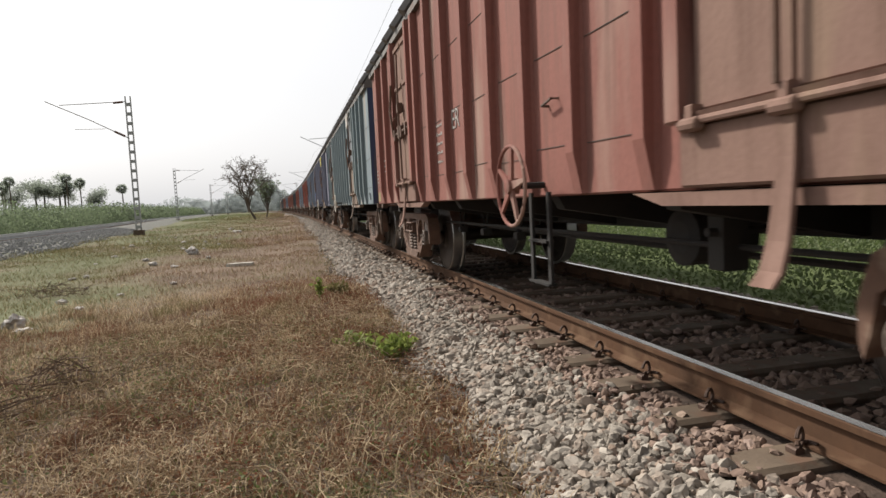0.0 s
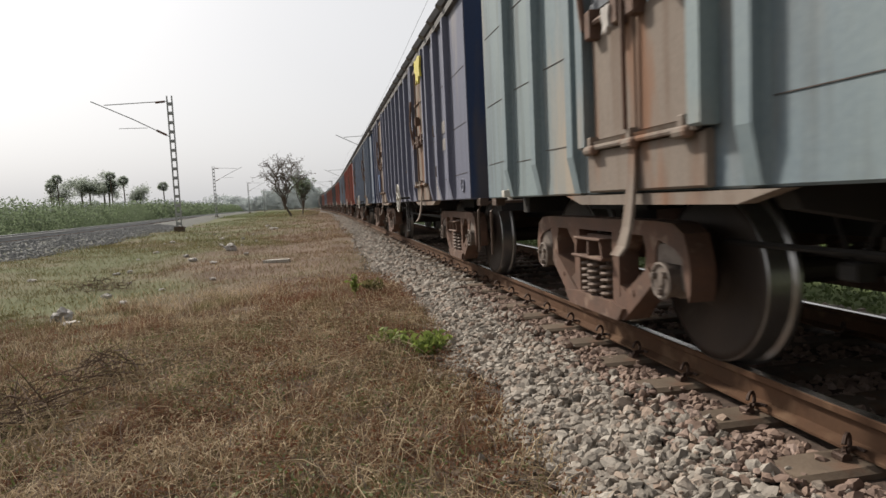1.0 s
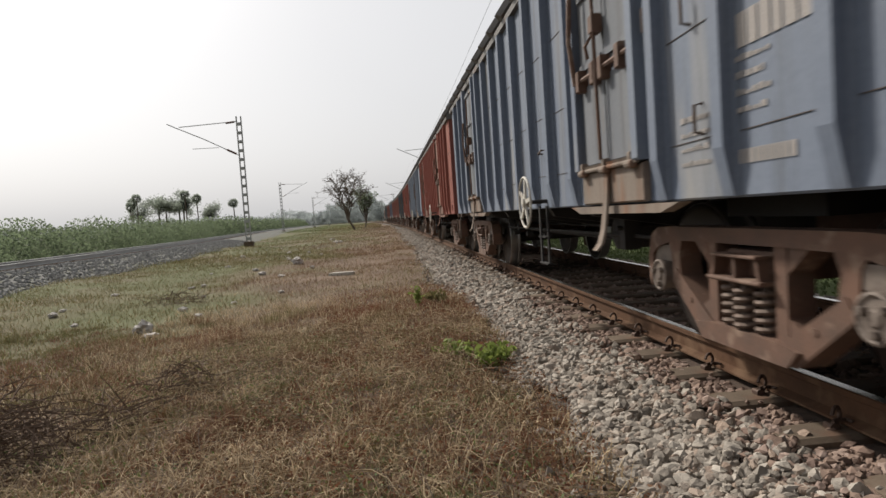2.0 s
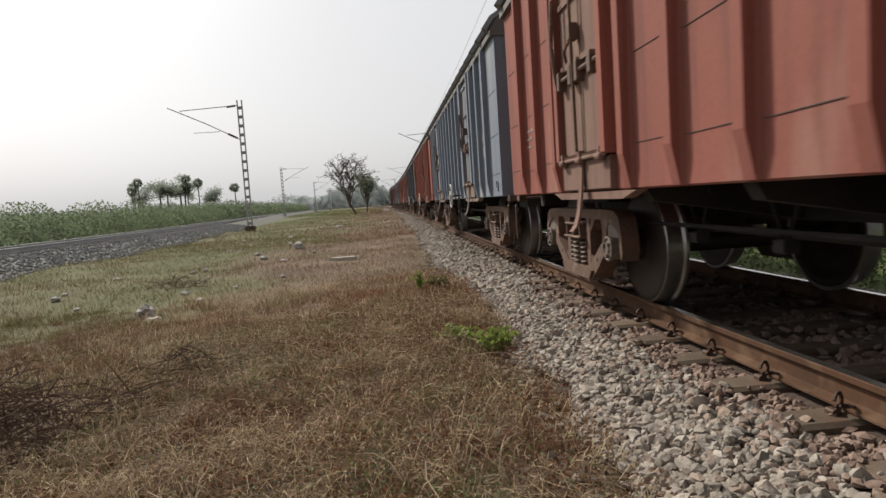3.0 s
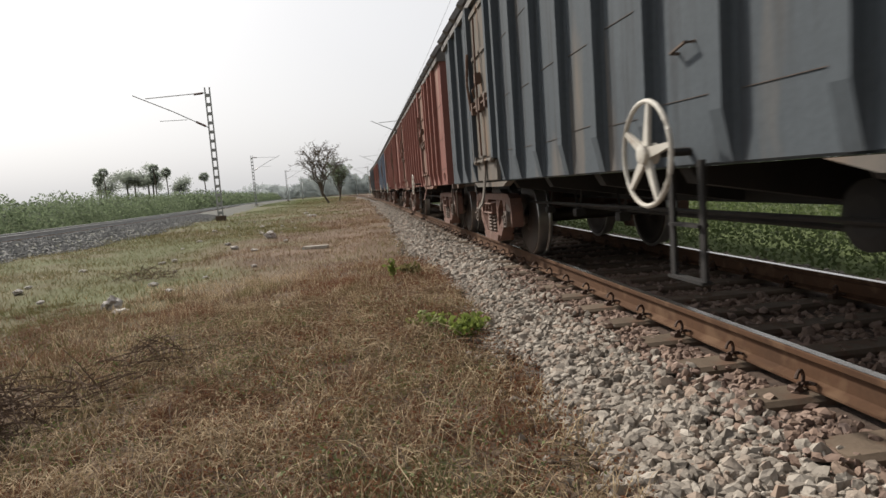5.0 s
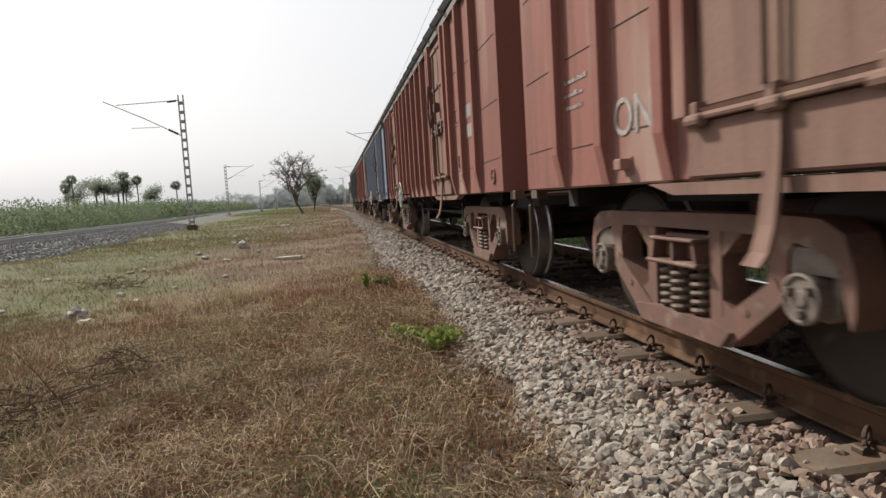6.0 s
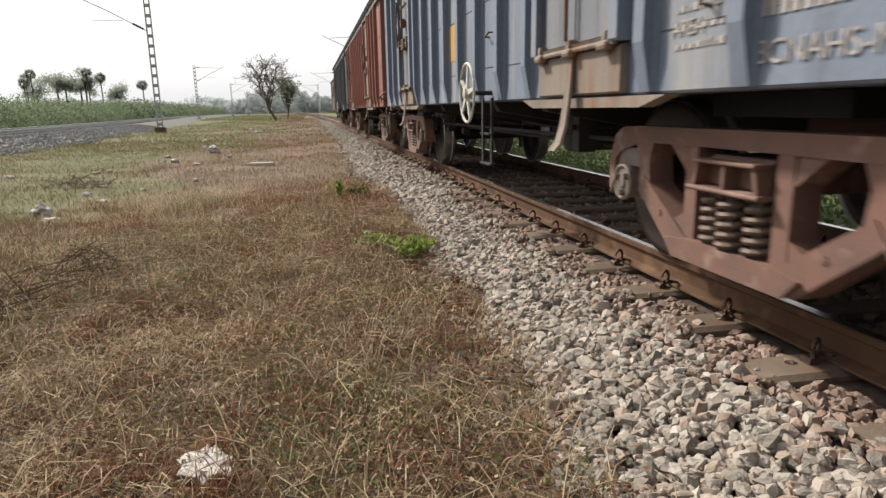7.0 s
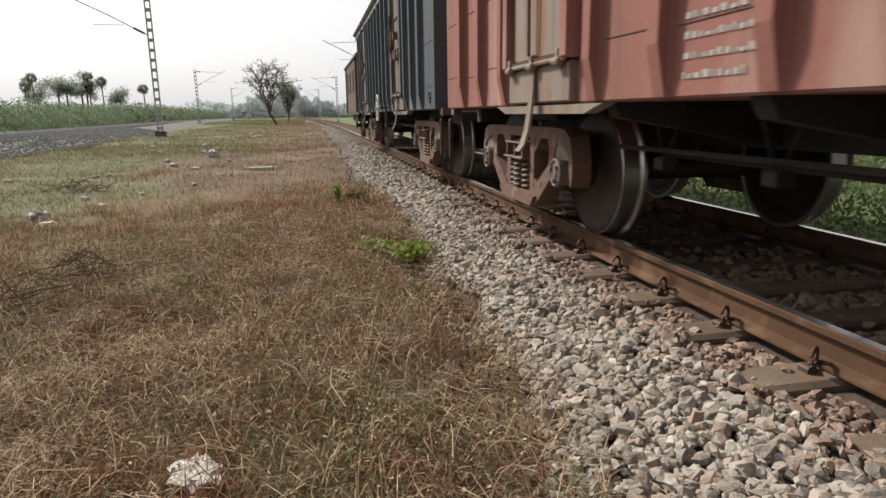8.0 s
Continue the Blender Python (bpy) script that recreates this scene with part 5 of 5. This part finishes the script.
# ---- grass ----
def blades(name, x, y, h, w, lean, material, label, rng, base=0.0):
    n = len(x)
    z = np.array([gz(a, b) for a, b in zip(x, y)]) + base
    root = np.stack([x, y, z], 1)
    a = rng.uniform(0, 6.283, n)
    d = np.stack([np.cos(a), np.sin(a), np.zeros(n)], 1)
    s = np.stack([-np.sin(a), np.cos(a), np.zeros(n)], 1) * w[:, None]
    le = lean * h
    up = np.array((0, 0, 1.0))
    mid = root + d * (le * 0.42)[:, None] + up * (h * (np.sqrt(np.maximum(0.02, 1 - np.minimum(lean, 0.99) ** 2)) * 0.5 + 0.16))[:, None]
    tip = root + d * le[:, None] + up * (h * np.sqrt(np.maximum(0.03, 1 - np.minimum(lean, 0.97) ** 2)))[:, None]
    v = np.stack([root - s, root + s, mid + s * 0.7, mid - s * 0.7, tip], 1).reshape(-1, 3)
    k = (np.arange(n) * 5)[:, None]
    return raw(name, v, [k + np.array([[0, 1, 2, 3]]), k + np.array([[3, 2, 4]])], material, label, "grass")


def clumped(n, x0, x1, y0, y1, power, rng, clumps, tight):
    cy = y0 + (y1 - y0) * rng.random(clumps) ** power
    cx = rng.uniform(x0, x1, clumps)
    i = rng.integers(0, clumps, n)
    return np.clip(cx[i] + rng.normal(0, tight, n), x0 - 0.2, x1 + 0.05), cy[i] + rng.normal(0, tight, n)


def grass():
    rng = np.random.default_rng(11)
    x, y = clumped(130000, -8.0, -1.22, 0.9, 11, 1.12, rng, 2200, 0.08)
    tall = 0.62 + 0.55 * np.sin(x * 2.3 + y * 0.7) * np.sin(y * 1.9 - x)
    field = np.sin(x * 1.9 + 1.7 * np.sin(y * 0.9)) * np.sin(y * 1.6 + 1.3 * np.sin(x * 1.4)) + 0.45 * np.sin(x * 6.3 + y * 4.1) * np.sin(y * 7.7 - x * 3.3) + rng.normal(0, 0.16, len(x)) - 0.12
    thin = (np.sin(x * 4.7 - y * 2.2 + 0.6) * np.sin(y * 3.9 + x * 1.4) > 0.38) & (rng.random(len(x)) < 0.78)   # worn places
    for name, pick, material, label, grow in (
            ("dry_grass", (field >= -0.3) & (field <= 0.3), GRASS, "matted dry brown grass beside the track", 0.9),
            ("olive_grass", field > 0.3, OLIVE, "olive half-dry grass tufts beside the track", 0.85),
            ("red_grass", field < -0.3, RUSTY, "reddish dry grass tufts beside the track", 1.0)):
        k = pick & ~thin
        h = rng.uniform(0.05, 0.23, len(x)) * np.clip(tall, 0.3, 1.2) * grow
        blades(name, x[k], y[k], h[k], rng.uniform(0.0014, 0.0038, k.sum()), 1 - 0.6 * rng.random(k.sum()) ** 2, material, label, rng)
    x, y = clumped(20000, -9.0, -1.3, -7, 0.9, 1.0, rng, 1300, 0.12)
    blades("dry_grass", x, y, rng.uniform(0.06, 0.2, len(x)), rng.uniform(0.003, 0.006, len(x)), 1 - 0.55 * rng.random(len(x)) ** 2, GRASS, "matted dry brown grass beside the track", rng)
    for y0, y1, x0, n, c, tight, h0, h1, w0, w1 in ((7, 32, -15, 80000, 5000, 0.2, 0.04, 0.16, 0.003, 0.006), (26, 115, -14, 36000, 3000, 0.5, 0.08, 0.24, 0.007, 0.015), (105, 230, -24, 14000, 1500, 0.9, 0.2, 0.45, 0.02, 0.04)):
        x, y = clumped(n, x0, -1.3 if y0 < 100 else -3.5, y0, y1, 1.3, rng, c, tight)
        wet = np.sin(x * 0.8 + 1.3 * np.sin(y * 0.23)) * np.sin(y * 0.31 + x * 0.2) + rng.normal(0, 0.3, n) - 0.22 * (x + 4.5)   # greener away from the line
        pale = rng.random(n) < 0.14
        for name, pick, material, label in (("straw", pale & (wet <= 1.2), STRAW, "pale dead straw among the grass"), ("dry_grass", (wet <= 0.15) & ~pale, GRASS, "matted dry brown grass beside the track"), ("olive_grass", (wet > 0.15) & (wet < 1.9), OLIVE, "olive half-dry grass in the open strip"), ("green_grass", wet >= 1.9, GREEN, "short green grass in patches")):
            k = int(pick.sum())
            blades(name, x[pick], y[pick], rng.uniform(h0, h1, k), rng.uniform(w0, w1, k), 1 - 0.5 * rng.random(k) ** 2.2, material, label, rng)
    x, y = clumped(15000, -6.0, -1.3, 1.0, 12, 1.1, rng, 700, 0.14)
    blades("straw", x, y, rng.uniform(0.05, 0.24, len(x)), rng.uniform(0.0016, 0.0042, len(x)), rng.uniform(0.6, 0.99, len(x)), STRAW, "pale broken straw lying over the grass", rng, 0.025)
    x, y = clumped(1700, -5.6, -2.8, 2.3, 4.6, 1.0, rng, 70, 0.16)      # flattened straw on the trodden strip
    blades("straw", x, y, rng.uniform(0.08, 0.28, len(x)), rng.uniform(0.0016, 0.004, len(x)), rng.uniform(0.85, 0.99, len(x)), STRAW, "pale flattened straw on trodden ground", rng, 0.03)
    x, y = clumped(9000, -4.5, -1.4, 1.5, 12, 1.2, rng, 200, 0.13)
    blades("green_grass", x, y, rng.uniform(0.05, 0.12, len(x)), rng.uniform(0.0015, 0.003, len(x)), rng.uniform(0.3, 0.95, len(x)), OLIVE, "short green grass between dry stalks", rng)
    x, y = clumped(3500, -2.7, -1.75, 1.3, 3.6, 1.0, rng, 60, 0.1)
    blades("green_grass", x, y, rng.uniform(0.05, 0.12, len(x)), rng.uniform(0.0015, 0.003, len(x)), rng.uniform(0.4, 0.95, len(x)), GREEN, "short green grass between dry stalks", rng)


def low_weeds():
    """Tiny dry leaves and seed heads that fill the mat of grass."""
    rng = np.random.default_rng(31)
    for n, x0, x1, y0, y1, tight, m, label in (
            (42000, -6.5, -1.25, 1.0, 9.0, 0.12, GRASS, "small dry brown weed leaves in the grass"),
            (30000, -3.4, -1.2, 1.2, 12.0, 0.09, RUSTY, "reddish dry weeds at the ballast edge"),
            (14000, -5.0, -1.4, 1.0, 8.0, 0.12, GREEN, "small green weed leaves in the grass"),
            (16000, -5.0, -1.3, 1.0, 9.0, 0.08, STRAW, "curled pale dead leaves in the grass")):
        x, y = clumped(n, x0, x1, y0, y1, 1.1, rng, n // 60, tight)
        z = np.array([gz(a, b) for a, b in zip(x, y)]) + rng.random(n) ** 1.5 * 0.12
        leaves("low_weeds", np.stack([x, y, z], 1), rng.uniform(0.006, 0.017, n), m, label, "weeds", rng)



def stalks(name, n, x0, x1, y0, y1, r0, r1, material, label, seed):
    """Long broken stalks lying criss-cross over the grass."""
    rng = np.random.default_rng(seed)
    s = Shape()
    for k in range(n):
        x, y = rng.uniform(x0, x1), y0 + (y1 - y0) * rng.random() ** 1.2
        a, length = rng.uniform(0, 6.283), rng.uniform(0.12, 0.5)
        z, dz, bow = gz(x, y) + rng.uniform(0.01, 0.09), rng.uniform(-0.02, 0.1), rng.uniform(-0.35, 0.35)
        pts = []
        for u in (0.0, 0.35, 0.7, 1.0):
            b = a + bow * u * 2
            pts.append((x + math.cos(b) * length * u, y + math.sin(b) * length * u, z + dz * math.sin(u * 2.6) + rng.uniform(-0.006, 0.006)))
        s.tube(pts, rng.uniform(r0, r1), 4, r0 * 0.6)
    me = s.mesh(name)
    tagged(part(name, me, material, None, label), category="straw", kind="stuff")


grass()
low_weeds()
stalks("dry_stalks", 2100, -4.6, -1.35, 1.0, 8.5, 0.0018, 0.0042, STRAW, "long pale stalks lying over the grass", 5)
stalks("dark_stalks", 1000, -4.2, -1.35, 1.0, 7.0, 0.0012, 0.003, BARK, "dark broken stalks tangled in the grass", 6)


def weed(x, y, height, n, spread, name, label, material, seed):
    """A small leafy plant: stems with leaves."""
    rng = np.random.default_rng(seed)
    t = tagged(new(name), label, "weed")
    t.matrix_basis = Matrix.Translation((x, y, gz(x, y) - 0.01))
    st, pos = Shape(), []
    for k in range(max(3, n // 14)):
        a, s = rng.uniform(0, 6.28), rng.uniform(0.1, 1.0) * spread
        h = height * rng.uniform(0.6, 1.0)
        tip = (s * math.cos(a), s * math.sin(a), h)
        st.tube([(tip[0] * 0.1, tip[1] * 0.1, 0), (tip[0] * 0.5, tip[1] * 0.5, h * 0.6), tip], 0.004, 5, 0.002)
        for j in range(14):
            u = rng.uniform(0.4, 1.05)
            pos.append((tip[0] * u + rng.normal(0, 0.02), tip[1] * u + rng.normal(0, 0.02), h * u + rng.normal(0, 0.015)))
    part("stems", st, material, t)
    leaves("leaves", np.array(pos), rng.uniform(0.02, 0.05, len(pos)), material, "", "", rng, "", t)


weed(-1.94, 9.5, 0.34, 90, 0.06, "weed", "upright yellow-green weed in dry grass", WEED, 1)
weed(-1.62, 9.6, 0.2, 240, 0.3, "weed", "low olive weed at the ballast edge", OLIVE, 2)
weed(-1.46, 6.0, 0.22, 300, 0.22, "weed", "bright green weed at the ballast edge", WEED, 3)
weed(-1.7, 6.5, 0.14, 140, 0.25, "weed", "low green weed in dry grass", WEED, 4)


def twig_heap(x, y, r, n, seed, high=0.32):
    rng = np.random.default_rng(seed)
    s = Shape()
    for k in range(n):
        a, q = rng.uniform(0, 6.28), r * rng.random() ** 0.6
        px, py = q * math.cos(a), q * math.sin(a)
        h = high * (1 - (q / r) ** 2) + 0.03
        d = rng.normal(size=3) * (0.2, 0.2, 0.1)
        p = Vector((px, py, h * rng.random()))
        s.tube([p, p + Vector(d) * 0.6 + Vector((0, 0, 0.02)), p + Vector(d)], 0.005, 4, 0.002)
    ob = part("brush_heap", s, BARKD, None, "low heap of dark dead twigs on dry grass", Matrix.Translation((x, y, gz(x, y))))
    tagged(ob, category="brush heap", kind="stuff")


BARKD = mat("dark_dead_twigs", (0.1, 0.072, 0.054), (0.15, 0.105, 0.078), 0.9, 0, 6, 40, 0)
twig_heap(-5.0, 4.75, 0.46, 480, 1, 0.5)
twig_heap(-4.5, 5.3, 0.3, 110, 5, 0.22)
twig_heap(-4.2, 6.2, 0.35, 90, 2)
twig_heap(-6.7, 13.6, 0.6, 110, 3, 0.2)


# ---- litter ----
def litter(x, y, size, seed, flat=0.6, name="plastic_bag", label="crumpled white plastic bag on the grass"):
    rng = np.random.default_rng(seed)
    bm = bmesh.new()
    bmesh.ops.create_icosphere(bm, subdivisions=3, radius=1.0)
    for v in bm.verts:
        k = 1 + 0.5 * noise.noise(v.co * 1.7 + Vector((seed, 0, 0))) + 0.4 * noise.noise(v.co * 4.5 + Vector((0, seed, 0)))
        v.co = Vector((v.co.x * k * size, v.co.y * k * size * rng.uniform(0.97, 1.03) * 0.75, v.co.z * k * size * flat))
    me = bpy.data.meshes.new(name)
    bm.to_mesh(me)
    bm.free()
    me.materials.append(BAGM)
    ob = tagged(new(name, me), label, "litter", "litter in the grass")
    ob.matrix_basis = Matrix.Translation((x, y, gz(x, y) + size * flat * 0.45 + (0.045 if y < 12 else 0.02))) @ Matrix.Rotation(rng.uniform(0, 6), 4, "Z")


litter(-6.0, 10.0, 0.13, 1, 0.9)
litter(-5.75, 9.6, 0.10, 2, 0.3)
litter(-5.5, 22.6, 0.22, 3, 0.7)
litter(-2.76, 2.8, 0.12, 4, 0.24)
for k, (x, y, s) in enumerate(((-6.1, 19.5, 0.13), (-5.3, 18, 0.1), (-6.6, 21, 0.1), (-7.4, 17, 0.08), (-6.3, 26, 0.12), (-7.2, 32, 0.14), (-5.5, 42, 0.22), (-5.9, 44, 0.2), (-6.6, 50, 0.25), (-8.2, 24, 0.1), (-5.4, 13, 0.06), (-8.6, 13, 0.07), (-8.9, 16, 0.08), (-9, 30, 0.12))):
    litter(x, y, s, 30 + k, 0.4, "paper_scrap", "pale scrap of litter in the grass")
rng_l = random.Random(91)
for k in range(26):
    litter(-4.2 - 5.5 * rng_l.random(), 11 + 30 * rng_l.random() ** 1.3, rng_l.uniform(0.035, 0.09), 60 + k, rng_l.uniform(0.3, 0.7), "paper_scrap", "pale scrap of litter in the grass")
slab = part("stone_slab", Shape().prism([(-0.32, -0.05), (0.3, -0.09), (0.34, 0.07), (-0.2, 0.11)], -0.03, 0.05, "z"), PALE, None, "flat pale stone lying in the grass", Matrix.Translation((-3.55, 16.5, gz(-3.55, 16.5) + 0.03)))
tagged(slab, category="stone")


# ---- movement ----
def motions():
    k = 0
    for n, (w, half) in enumerate(TRAIN):
        rows = []
        for t in sorted({i * 0.25 for i in range(33)} | {g[0] for g in GAP}):
            gap = float(np.interp(t, [g[0] for g in GAP], [g[1] for g in GAP]))
            x, y, a = along(gap + (n - 1) * PITCH + half - SPEED * t)
            rows.append((t, Matrix.Translation((x, y, 0)) @ Matrix.Rotation(a, 4, "Z")))
        walk(w, rows)
    for ws, y in WHEELSETS:
        k += 1
        rows = []
        for i in range(241):
            rows.append((i / FPS, Matrix.Translation((0, y, 0.5)) @ Matrix.Rotation(SPEED * i / FPS / 0.5 + k * 1.3, 4, "X")))
        walk(ws, rows)


motions()
